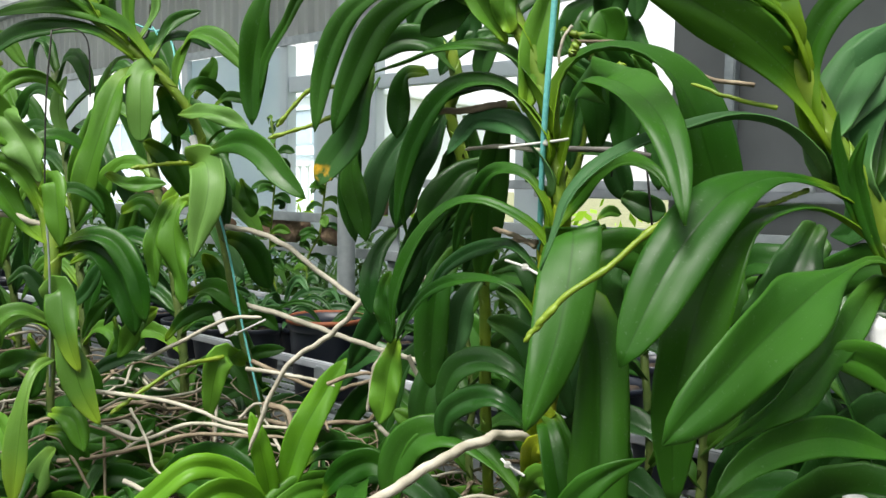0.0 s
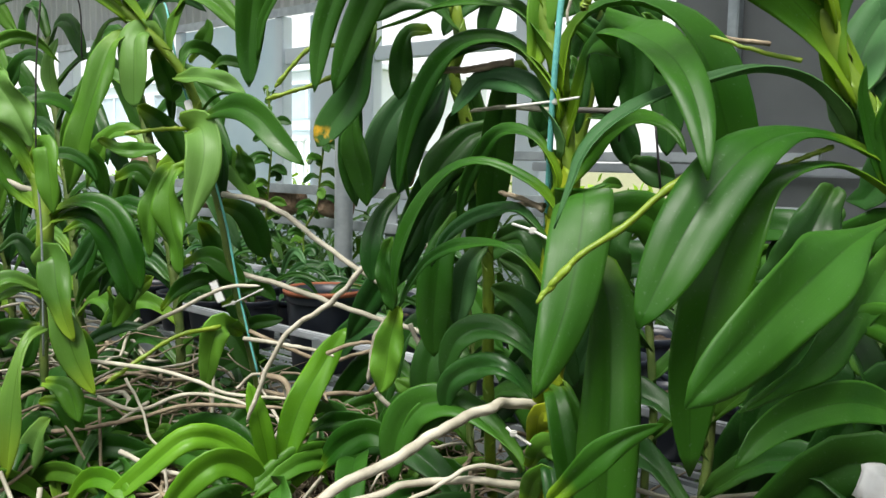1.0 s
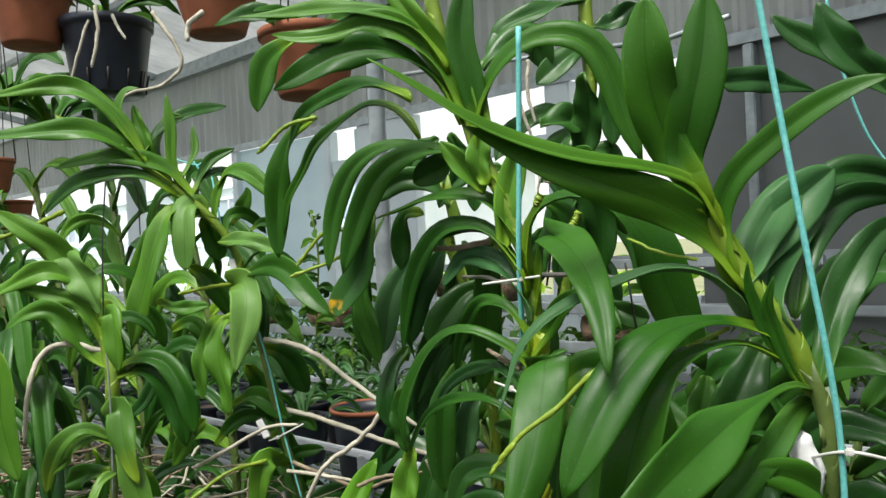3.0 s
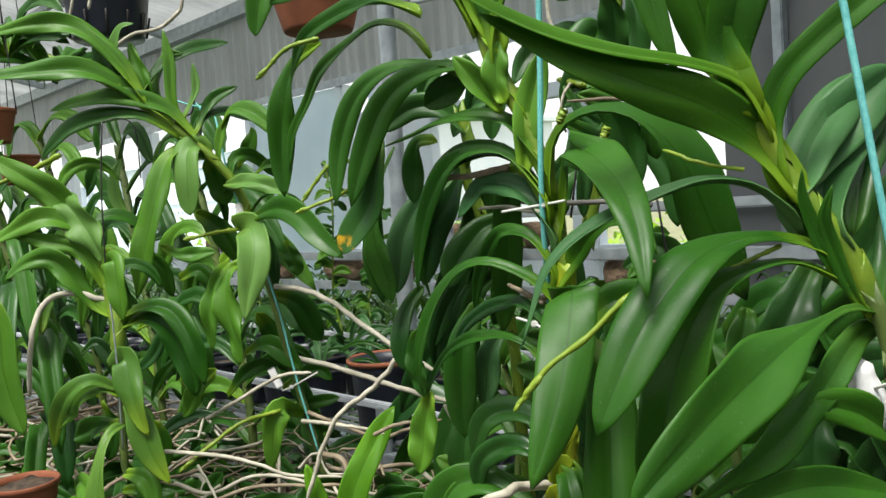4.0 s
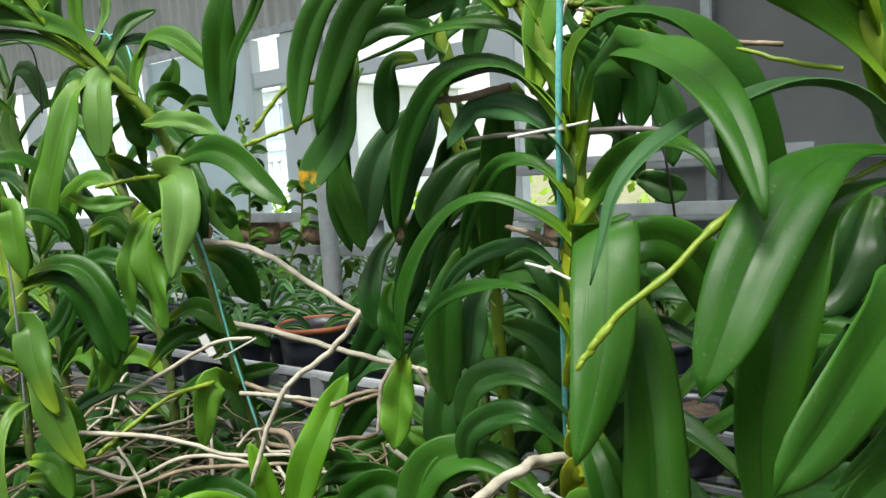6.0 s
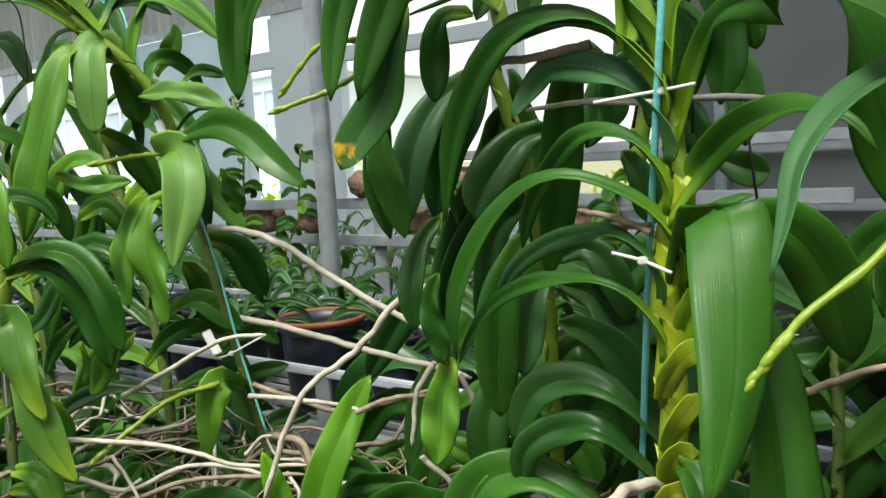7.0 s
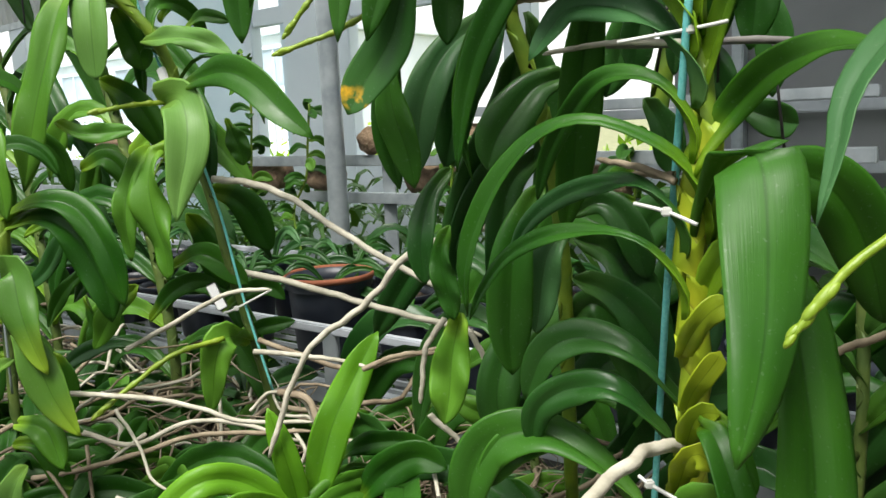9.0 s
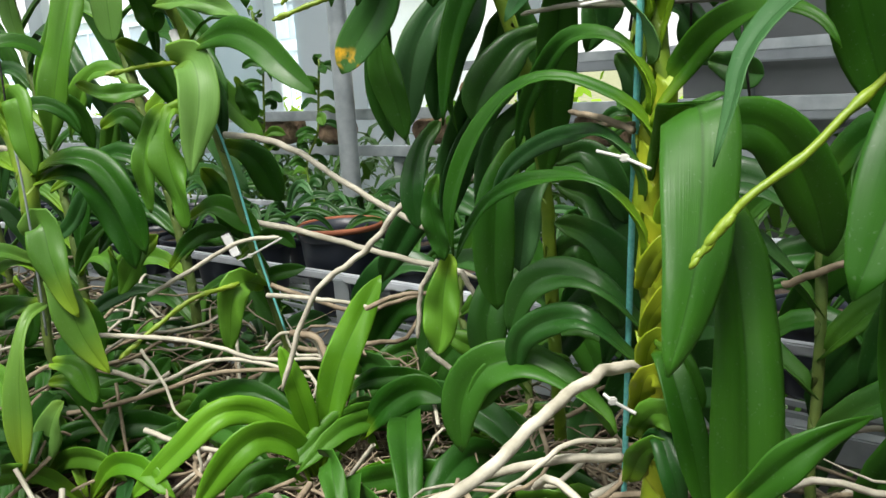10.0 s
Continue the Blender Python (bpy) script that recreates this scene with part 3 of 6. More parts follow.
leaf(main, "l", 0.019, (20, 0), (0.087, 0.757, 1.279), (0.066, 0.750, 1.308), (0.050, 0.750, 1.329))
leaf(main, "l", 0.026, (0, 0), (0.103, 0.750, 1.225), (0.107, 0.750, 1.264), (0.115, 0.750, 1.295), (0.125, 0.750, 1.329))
leaf(main, "m", 0.030, (20, 0), (-0.112, 0.860, 1.459), (-0.132, 0.860, 1.451), (-0.149, 0.860, 1.432), (-0.160, 0.860, 1.387), blunt=1.4, foot=0.6)
leaf(main, "m", 0.024, (60, 10), (0.017, 0.800, 1.375), (-0.023, 0.830, 1.397), (-0.072, 0.860, 1.399), (-0.117, 0.880, 1.384), (-0.137, 0.890, 1.349), foot=0.7, blunt=0.7)
leaf(main, "m", 0.031, (30, 0), (-0.113, 0.930, 1.388), (-0.150, 0.945, 1.369), (-0.170, 0.955, 1.321), (-0.178, 0.957, 1.268), (-0.177, 0.957, 1.228), foot=0.5, belly=0.55, fold=0.5)
leaf(main, "m", 0.016, (60, 20), (0.020, 0.820, 1.341), (-0.008, 0.840, 1.375), (-0.040, 0.860, 1.385), (-0.075, 0.885, 1.372), (-0.111, 0.910, 1.354), (-0.135, 0.935, 1.328), (-0.160, 0.950, 1.294), (-0.168, 0.955, 1.255), foot=0.8)
leaf(main, "m", 0.041, (75, 5), (0.068, 0.757, 1.343), (0.050, 0.752, 1.380), (0.021, 0.745, 1.406), (-0.010, 0.740, 1.414), (-0.039, 0.735, 1.411), (-0.067, 0.730, 1.398), (-0.097, 0.728, 1.382), lag=0.4, belly=0.68, foot=0.42, blunt=0.8)
leaf(main, "c", 0.015, (0, 0), (0.115, 0.738, 1.021), (0.118, 0.726, 1.037), (0.126, 0.720, 1.050), (0.137, 0.718, 1.057), blunt=3, foot=0.7, fold=0.25, n=14)
leaf(main, "c", 0.014, (0, 0), (0.117, 0.738, 0.989), (0.120, 0.726, 1.005), (0.125, 0.722, 1.016), (0.132, 0.720, 1.028), blunt=3, foot=0.7, fold=0.25, n=14)
leaf(main, "c", 0.016, (0, 0), (0.115, 0.738, 0.961), (0.116, 0.722, 0.984), (0.121, 0.716, 0.994), (0.130, 0.712, 0.995), blunt=2, foot=0.7, fold=0.25, n=14)
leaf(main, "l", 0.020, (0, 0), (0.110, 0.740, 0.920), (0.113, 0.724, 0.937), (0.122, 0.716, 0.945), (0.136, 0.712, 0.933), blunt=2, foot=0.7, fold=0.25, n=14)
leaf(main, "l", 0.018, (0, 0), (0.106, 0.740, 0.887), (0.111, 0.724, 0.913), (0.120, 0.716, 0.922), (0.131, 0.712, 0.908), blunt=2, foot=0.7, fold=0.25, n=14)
leaf(main, "m", 0.021, (20, 0), (0.121, 0.740, 0.986), (0.124, 0.705, 0.985), (0.130, 0.685, 0.956), (0.139, 0.675, 0.898), fold=0.45)
leaf(main, "d", 0.016, (20, 0), (0.113, 0.740, 0.907), (0.122, 0.720, 0.928), (0.126, 0.700, 0.911), (0.131, 0.700, 0.880))
leaf(main, "m", 0.028, (72, 20), (0.089, 0.757, 1.310), (0.089, 0.755, 1.346), (0.098, 0.750, 1.373), (0.116, 0.745, 1.398), (0.142, 0.740, 1.412), (0.171, 0.735, 1.411), (0.192, 0.735, 1.398), (0.207, 0.735, 1.368), (0.216, 0.735, 1.333), (0.228, 0.735, 1.297), foot=0.78, n=24)
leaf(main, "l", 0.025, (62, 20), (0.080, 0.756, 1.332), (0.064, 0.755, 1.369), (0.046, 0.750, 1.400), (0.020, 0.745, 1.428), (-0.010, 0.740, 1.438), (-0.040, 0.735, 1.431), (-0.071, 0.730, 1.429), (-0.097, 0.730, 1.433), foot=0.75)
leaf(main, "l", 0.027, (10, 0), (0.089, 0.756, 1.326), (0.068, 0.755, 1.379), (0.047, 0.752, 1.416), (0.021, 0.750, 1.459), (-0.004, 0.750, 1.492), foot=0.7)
leaf(main, "m", 0.027, (0, 0), (0.091, 0.754, 1.325), (0.080, 0.752, 1.382), (0.073, 0.750, 1.423), (0.080, 0.750, 1.473), foot=0.7)
leaf(main, "m", 0.036, (10, 0), (0.173, 0.860, 1.289), (0.180, 0.860, 1.307), (0.171, 0.860, 1.327), blunt=1.4)
leaf(main, "n", 0.026, (20, 0), (-0.037, 0.850, 1.241), (-0.044, 0.850, 1.218), (-0.050, 0.850, 1.190), (-0.049, 0.850, 1.167), (-0.043, 0.850, 1.141), (-0.038, 0.851, 1.114), foot=0.25, lag=0.25, belly=0.68, blunt=1.2)
leaf(main, "l", 0.020, (62, 20), (0.059, 0.750, 1.389), (0.031, 0.745, 1.431), (-0.009, 0.740, 1.449), (-0.050, 0.735, 1.453), (-0.091, 0.730, 1.451), (-0.130, 0.730, 1.451), foot=0.7, blunt=0.8)
leaf(main, "c", 0.017, (0, 0), (0.111, 0.738, 0.938), (0.112, 0.722, 0.962), (0.118, 0.716, 0.971), (0.128, 0.712, 0.962), blunt=2, foot=0.7, fold=0.25, n=14)
leaf(main, "m", 0.012, (20, 0), (0.126, 0.720, 0.994), (0.133, 0.712, 0.988), (0.139, 0.705, 0.972), (0.144, 0.700, 0.952))
stem(main, 0.0069, (0.131, 0.742, 1.140), (0.128, 0.745, 1.182), (0.123, 0.748, 1.217), (0.108, 0.752, 1.268), (0.084, 0.757, 1.321), (0.070, 0.760, 1.366), (0.056, 0.760, 1.413), (0.046, 0.760, 1.466), mat=STEM_GREEN)
stem(main, 0.0102, (0.125, 0.748, 0.833), (0.124, 0.744, 0.949), (0.125, 0.744, 1.000), (0.124, 0.744, 1.050), (0.123, 0.744, 1.092), (0.132, 0.744, 1.150))
spike(main, 0.0021, (-0.060, 0.840, 1.255), (-0.089, 0.850, 1.254), (-0.107, 0.850, 1.237), (-0.120, 0.850, 1.221))
spike(main, 0.0021, (-0.056, 0.840, 1.234), (-0.086, 0.850, 1.222), (-0.108, 0.850, 1.215), (-0.127, 0.850, 1.209))
spike(main, 0.0023, (-0.084, 0.820, 1.370), (-0.115, 0.820, 1.364), (-0.133, 0.820, 1.350), (-0.146, 0.820, 1.339))
root(main, 0.0041, (0.118, 0.740, 0.967), (0.086, 0.700, 0.980), (0.055, 0.660, 0.979), (0.028, 0.620, 0.973), (0.004, 0.590, 0.967), (-0.012, 0.575, 0.964), (-0.028, 0.560, 0.952), (-0.042, 0.550, 0.931))
root(main, 0.0032, (0.102, 0.740, 0.903), (0.059, 0.720, 0.913), (0.021, 0.700, 0.917), (-0.008, 0.690, 0.910), (-0.036, 0.680, 0.902), (-0.068, 0.670, 0.883), (-0.092, 0.660, 0.860))
root(main, 0.0019, (0.099, 0.740, 0.915), (0.066, 0.720, 0.925), (0.039, 0.700, 0.916), (0.009, 0.680, 0.905), (-0.016, 0.670, 0.884), (-0.031, 0.660, 0.861))
root(main, 0.0021, (0.118, 0.740, 1.195), (0.097, 0.760, 1.198), (0.082, 0.800, 1.201), (0.053, 0.850, 1.200))
root(main, 0.0024, (0.113, 0.740, 1.120), (0.096, 0.760, 1.128), (0.080, 0.800, 1.131), mat=ROOT_BROWN)
root(main, 0.0024, (0.115, 0.750, 1.123), (0.095, 0.770, 1.122), (0.076, 0.800, 1.116), mat=ROOT_BROWN)
root(main, 0.0021, (0.294, 0.800, 1.254), (0.255, 0.800, 1.260), (0.226, 0.800, 1.278), (0.193, 0.800, 1.287), (0.142, 0.800, 1.290), mat=ROOT_BROWN)
root(main, 0.0034, (0.089, 0.780, 1.235), (0.045, 0.800, 1.230), (0.014, 0.820, 1.234), mat=ROOT_BROWN)
root(main, 0.0029, (0.227, 0.800, 1.000), (0.256, 0.780, 1.018), (0.280, 0.770, 1.026), mat=ROOT_BROWN)
spike(main, 0.0031, (0.170, 0.700, 1.256), (0.167, 0.700, 1.249), (0.163, 0.700, 1.244), name="bud")
spike(main, 0.0032, (0.139, 0.710, 1.273), (0.136, 0.710, 1.268), (0.135, 0.710, 1.264), name="bud")

right = empty("climbing_orchid", label="large climbing orchid with broad glossy leaves and a green spike", category="orchid", group="tall orchids on the bench")
stem(right, 0.0058, (0.329, 0.605, 1.026), (0.329, 0.600, 1.068), (0.328, 0.600, 1.101), (0.319, 0.600, 1.131), mat=STEM_OLIVE)
stem(right, 0.0075, (0.325, 0.605, 1.110), (0.313, 0.602, 1.146), (0.294, 0.602, 1.179), (0.275, 0.602, 1.205), (0.262, 0.600, 1.232), (0.251, 0.600, 1.264), (0.244, 0.600, 1.284), mat=STEM_GREEN)
leaf(right, "u", 0.030, (16, 6), (0.282, 0.603, 1.187), (0.272, 0.600, 1.210), (0.255, 0.596, 1.232), (0.223, 0.577, 1.253), (0.185, 0.553, 1.267), (0.149, 0.532, 1.280), (0.119, 0.515, 1.294), (0.096, 0.500, 1.305), foot=0.7, belly=0.45, blunt=0.7, fold=0.16)
leaf(right, "u", 0.017, (50, 35), (0.264, 0.600, 1.227), (0.255, 0.594, 1.247), (0.244, 0.592, 1.267), (0.212, 0.572, 1.278), (0.167, 0.542, 1.285), (0.130, 0.520, 1.295), (0.098, 0.500, 1.309), (0.067, 0.488, 1.330), (0.043, 0.478, 1.345), foot=0.8, belly=0.4, blunt=0.7)
leaf(right, "m", 0.036, (0, 0), (0.252, 0.598, 1.251), (0.242, 0.592, 1.272), (0.231, 0.594, 1.292), (0.220, 0.585, 1.323), (0.215, 0.575, 1.355), (0.216, 0.572, 1.396), fold=0.4)
leaf(right, "m", 0.034, (0, 0), (0.255, 0.596, 1.247), (0.245, 0.590, 1.267), (0.241, 0.594, 1.287), (0.245, 0.585, 1.317), (0.251, 0.580, 1.350), (0.257, 0.580, 1.398), fold=0.4)
leaf(right, "m", 0.019, (40, 30), (0.277, 0.605, 1.194), (0.267, 0.599, 1.216), (0.265, 0.600, 1.243), (0.274, 0.595, 1.269), (0.296, 0.588, 1.291), (0.320, 0.578, 1.310), (0.345, 0.568, 1.323), (0.366, 0.560, 1.328), foot=0.7)
leaf(right, "d", 0.025, (10, 0), (0.277, 0.700, 1.351), (0.294, 0.720, 1.359), (0.326, 0.740, 1.363), (0.353, 0.750, 1.358), (0.381, 0.760, 1.353), blunt=0.6, foot=0.7)
leaf(right, "b", 0.018, (72, 55), (0.280, 0.605, 1.171), (0.268, 0.600, 1.188), (0.250, 0.598, 1.204), (0.222, 0.592, 1.209), (0.193, 0.586, 1.202), (0.162, 0.576, 1.190), (0.140, 0.566, 1.178), (0.123, 0.555, 1.161), (0.115, 0.546, 1.142), (0.106, 0.540, 1.121), foot=0.72, blunt=0.7)
leaf(right, "m", 0.036, (72, 0), (0.306, 0.605, 1.140), (0.294, 0.599, 1.158), (0.268, 0.592, 1.170), (0.237, 0.572, 1.172), (0.209, 0.550, 1.164), (0.188, 0.535, 1.147), (0.171, 0.522, 1.125), (0.157, 0.512, 1.100), (0.145, 0.507, 1.076), foot=0.36, lag=0.25, belly=0.6, late=0.3, blunt=1.5, fold=0.4)
leaf(right, "m", 0.035, (72, 0), (0.316, 0.605, 1.120), (0.303, 0.599, 1.138), (0.276, 0.595, 1.155), (0.246, 0.578, 1.155), (0.220, 0.565, 1.146), (0.206, 0.555, 1.130), (0.195, 0.548, 1.108), (0.186, 0.542, 1.078), (0.180, 0.538, 1.047), (0.181, 0.538, 0.992), foot=0.32, lag=0.2, belly=0.6, late=0.25, fold=0.4)
leaf(right, "n", 0.039, (60, 0), (0.323, 0.600, 1.120), (0.301, 0.588, 1.126), (0.269, 0.558, 1.118), (0.240, 0.528, 1.107), (0.212, 0.500, 1.093), (0.188, 0.478, 1.077), (0.170, 0.466, 1.063), (0.158, 0.461, 1.051), foot=0.14, lag=0.16, belly=0.58, late=0.1, blunt=1.5, fold=0.42)
leaf(right, "n", 0.024, (15, 0), (0.331, 0.620, 1.109), (0.313, 0.610, 1.106), (0.282, 0.575, 1.082), (0.247, 0.535, 1.064), (0.213, 0.500, 1.054), (0.185, 0.475, 1.046), blunt=0.6, foot=0.6, fold=0.4)
leaf(right, "b", 0.033, (30, 10), (0.289, 0.610, 1.172), (0.277, 0.604, 1.190), (0.287, 0.620, 1.208), (0.301, 0.640, 1.231), (0.323, 0.660, 1.256), (0.356, 0.680, 1.276), foot=0.5, belly=0.45)
leaf(right, "b", 0.034, (30, 10), (0.311, 0.610, 1.156), (0.299, 0.604, 1.173), (0.301, 0.620, 1.191), (0.312, 0.645, 1.216), (0.329, 0.660, 1.238), (0.361, 0.680, 1.257), foot=0.5, belly=0.45)
leaf(right, "m", 0.009, (0, 0), (0.304, 0.600, 1.139), (0.292, 0.594, 1.156), (0.284, 0.592, 1.176), (0.277, 0.588, 1.196), (0.277, 0.585, 1.213), blunt=0.8)
leaf(right, "m", 0.010, (0, 0), (0.317, 0.600, 1.119), (0.305, 0.594, 1.137), (0.294, 0.592, 1.166), (0.289, 0.588, 1.183), (0.293, 0.582, 1.202), blunt=0.8)
leaf(right, "b", 0.040, (30, 0), (0.287, 0.620, 1.194), (0.297, 0.635, 1.213), (0.312, 0.650, 1.233), (0.336, 0.660, 1.258), (0.364, 0.670, 1.278), belly=0.4, foot=0.5)
leaf(right, "d", 0.026, (30, 0), (0.319, 0.630, 1.167), (0.342, 0.660, 1.223), (0.370, 0.680, 1.252), (0.398, 0.690, 1.259), (0.427, 0.700, 1.254), foot=0.6)
leaf(right, "d", 0.030, (30, 0), (0.330, 0.620, 1.119), (0.348, 0.650, 1.156), (0.368, 0.670, 1.191), (0.397, 0.690, 1.220), (0.426, 0.700, 1.240), foot=0.5)
leaf(right, "d", 0.031, (40, 10), (0.361, 0.720, 1.255), (0.382, 0.730, 1.272), (0.412, 0.740, 1.278), (0.447, 0.750, 1.272), foot=0.6)
leaf(right, "d", 0.032, (30, 0), (0.445, 0.740, 1.325), (0.417, 0.730, 1.354), (0.393, 0.720, 1.377), (0.373, 0.720, 1.420))
leaf(right, "d", 0.024, (30, 0), (0.409, 0.760, 1.365), (0.383, 0.760, 1.392), (0.360, 0.760, 1.408), (0.347, 0.760, 1.422), blunt=0.7)
leaf(right, "n", 0.022, (62, 20), (0.350, 0.605, 0.980), (0.329, 0.600, 1.004), (0.297, 0.575, 1.021), (0.263, 0.545, 1.033), (0.230, 0.520, 1.033), (0.205, 0.500, 1.027), (0.189, 0.490, 1.014), foot=0.5, fold=0.5)
leaf(right, "m", 0.024, (60, 30), (0.334, 0.605, 1.025), (0.324, 0.600, 1.045), (0.304, 0.585, 1.062), (0.281, 0.570, 1.071), (0.261, 0.555, 1.073), foot=0.6, blunt=0.8)
leaf(right, "m", 0.016, (20, 10), (0.108, 0.540, 0.974), (0.121, 0.535, 0.990), (0.133, 0.530, 1.005), (0.148, 0.528, 1.016), (0.164, 0.528, 1.023), blunt=0.55, foot=0.6)
leaf(right, "n", 0.028, (0, 0), (0.284, 0.800, 1.099), (0.278, 0.790, 1.081), (0.269, 0.780, 1.053), blunt=1.5)
leaf(right, "d", 0.037, (20, 0), (0.319, 0.720, 1.141), (0.299, 0.700, 1.113), (0.277, 0.690, 1.085), (0.258, 0.690, 1.077))
leaf(right, "d", 0.031, (20, 0), (0.303, 0.660, 1.047), (0.295, 0.655, 1.021), (0.291, 0.650, 0.995))
spike(right, 0.0020, (0.230, 0.585, 1.173), (0.205, 0.563, 1.165), (0.184, 0.557, 1.155), (0.163, 0.552, 1.140), (0.142, 0.549, 1.121), (0.122, 0.547, 1.108), (0.110, 0.546, 1.095), (0.100, 0.545, 1.083))
spike(right, 0.0015, (0.264, 0.590, 1.167), (0.250, 0.585, 1.162), (0.232, 0.580, 1.155))
root(right, 0.0027, (0.231, 0.575, 1.143), (0.213, 0.580, 1.136), (0.194, 0.585, 1.122), mat=SPIKE)
root(right, 0.0015, (0.246, 0.595, 1.215), (0.222, 0.600, 1.221), (0.201, 0.620, 1.232), mat=SPIKE)


left = empty("climbing_orchid", label="leaning climbing orchid with light green leaves and pale roots", category="orchid", group="tall orchids on the bench")
stem(left, 0.0057, (-0.227, 1.200, 0.794), (-0.237, 1.200, 0.842), (-0.253, 1.190, 0.931), (-0.268, 1.180, 1.010), (-0.279, 1.175, 1.079), (-0.295, 1.170, 1.147), (-0.316, 1.170, 1.196), mat=STEM_OLIVE)
stem(left, 0.0066, (-0.308, 1.172, 1.179), (-0.310, 1.168, 1.229), (-0.331, 1.160, 1.274), (-0.369, 1.150, 1.317), (-0.410, 1.140, 1.354), (-0.450, 1.130, 1.387), (-0.491, 1.120, 1.416), (-0.545, 1.110, 1.440), mat=STEM_GREEN)
leaf(left, "g", 0.042, (20, 0), (-0.356, 1.165, 1.296), (-0.361, 1.155, 1.312), (-0.371, 1.135, 1.303), (-0.368, 1.120, 1.265), (-0.369, 1.120, 1.216), blunt=2.6, belly=0.4, fold=0.4)
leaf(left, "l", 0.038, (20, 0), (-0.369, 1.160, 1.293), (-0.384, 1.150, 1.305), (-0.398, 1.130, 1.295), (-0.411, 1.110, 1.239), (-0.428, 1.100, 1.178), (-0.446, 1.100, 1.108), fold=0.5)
leaf(left, "m", 0.034, (20, 0), (-0.364, 1.170, 1.293), (-0.357, 1.180, 1.274), (-0.349, 1.185, 1.252), (-0.345, 1.185, 1.228), blunt=1.6)
leaf(left, "l", 0.016, (30, 10), (-0.334, 1.165, 1.269), (-0.339, 1.165, 1.299), (-0.333, 1.165, 1.331), (-0.317, 1.160, 1.352))
leaf(left, "l", 0.028, (62, 20), (-0.333, 1.170, 1.331), (-0.315, 1.160, 1.355), (-0.283, 1.150, 1.352), (-0.257, 1.145, 1.332), (-0.236, 1.140, 1.307), foot=0.4)
leaf(left, "u", 0.022, (20, 0), (-0.326, 1.200, 1.279), (-0.311, 1.200, 1.304), (-0.302, 1.200, 1.326), (-0.304, 1.200, 1.337))
leaf(left, "g", 0.026, (40, 10), (-0.334, 1.165, 1.254), (-0.310, 1.150, 1.256), (-0.284, 1.140, 1.256), (-0.257, 1.130, 1.247), (-0.229, 1.120, 1.234))
leaf(left, "m", 0.015, (40, 10), (-0.292, 1.180, 1.268), (-0.276, 1.180, 1.280), (-0.259, 1.180, 1.279), (-0.245, 1.180, 1.274))
leaf(left, "m", 0.034, (40, 10), (-0.314, 1.170, 1.196), (-0.277, 1.140, 1.210), (-0.237, 1.110, 1.216), (-0.205, 1.090, 1.204), (-0.174, 1.070, 1.177), (-0.143, 1.060, 1.149), fold=0.5, foot=0.3)
leaf(left, "g", 0.042, (20, 0), (-0.318, 1.165, 1.189), (-0.294, 1.140, 1.193), (-0.282, 1.120, 1.168), (-0.282, 1.110, 1.135), (-0.289, 1.105, 1.104), (-0.295, 1.100, 1.071), fold=0.35, blunt=0.85, foot=0.9, belly=0.25)
leaf(left, "l", 0.036, (20, 0), (-0.313, 1.165, 1.133), (-0.322, 1.145, 1.141), (-0.328, 1.130, 1.115), (-0.325, 1.125, 1.072), (-0.317, 1.120, 1.037), (-0.316, 1.120, 1.008), fold=0.5)
leaf(left, "l", 0.024, (20, 0), (-0.331, 1.165, 1.145), (-0.338, 1.140, 1.136), (-0.353, 1.135, 1.107), (-0.359, 1.130, 1.070), (-0.357, 1.130, 1.028))
leaf(left, "l", 0.021, (40, 10), (-0.416, 1.120, 1.175), (-0.392, 1.120, 1.165), (-0.363, 1.120, 1.163), (-0.336, 1.120, 1.164), blunt=1.6)
leaf(left, "m", 0.033, (20, 0), (-0.391, 1.180, 1.220), (-0.364, 1.185, 1.202), (-0.345, 1.190, 1.175), (-0.332, 1.195, 1.140))
leaf(left, "m", 0.024, (20, 0), (-0.256, 1.170, 1.173), (-0.249, 1.170, 1.159), (-0.243, 1.170, 1.141), (-0.241, 1.170, 1.122), foot=0.3, lag=0.1, belly=0.5)
leaf(left, "d", 0.023, (20, 0), (-0.289, 1.200, 1.183), (-0.284, 1.200, 1.152), (-0.286, 1.200, 1.122), (-0.293, 1.200, 1.096))
leaf(left, "m", 0.038, (30, 0), (-0.290, 1.190, 1.093), (-0.266, 1.200, 1.085), (-0.245, 1.210, 1.062), (-0.230, 1.220, 1.021))
leaf(left, "m", 0.035, (20, 0), (-0.315, 1.190, 1.071), (-0.304, 1.200, 1.051), (-0.291, 1.210, 1.014), (-0.285, 1.220, 0.976))
leaf(left, "m", 0.030, (50, 10), (-0.331, 1.180, 1.009), (-0.304, 1.180, 1.023), (-0.274, 1.180, 1.014), (-0.249, 1.180, 0.990))
leaf(left, "l", 0.030, (20, 0), (-0.494, 1.120, 1.179), (-0.484, 1.115, 1.159), (-0.476, 1.110, 1.124), (-0.467, 1.110, 1.084))
leaf(left, "g", 0.022, (20, 0), (-0.480, 1.150, 1.215), (-0.490, 1.150, 1.245), (-0.490, 1.150, 1.277), (-0.480, 1.150, 1.303))
leaf(left, "m", 0.023, (30, 0), (-0.493, 1.180, 1.141), (-0.469, 1.180, 1.159), (-0.448, 1.190, 1.138), (-0.445, 1.200, 1.099))
leaf(left, "m", 0.026, (30, 0), (-0.431, 1.200, 1.122), (-0.403, 1.200, 1.136), (-0.384, 1.200, 1.119), (-0.375, 1.200, 1.088))
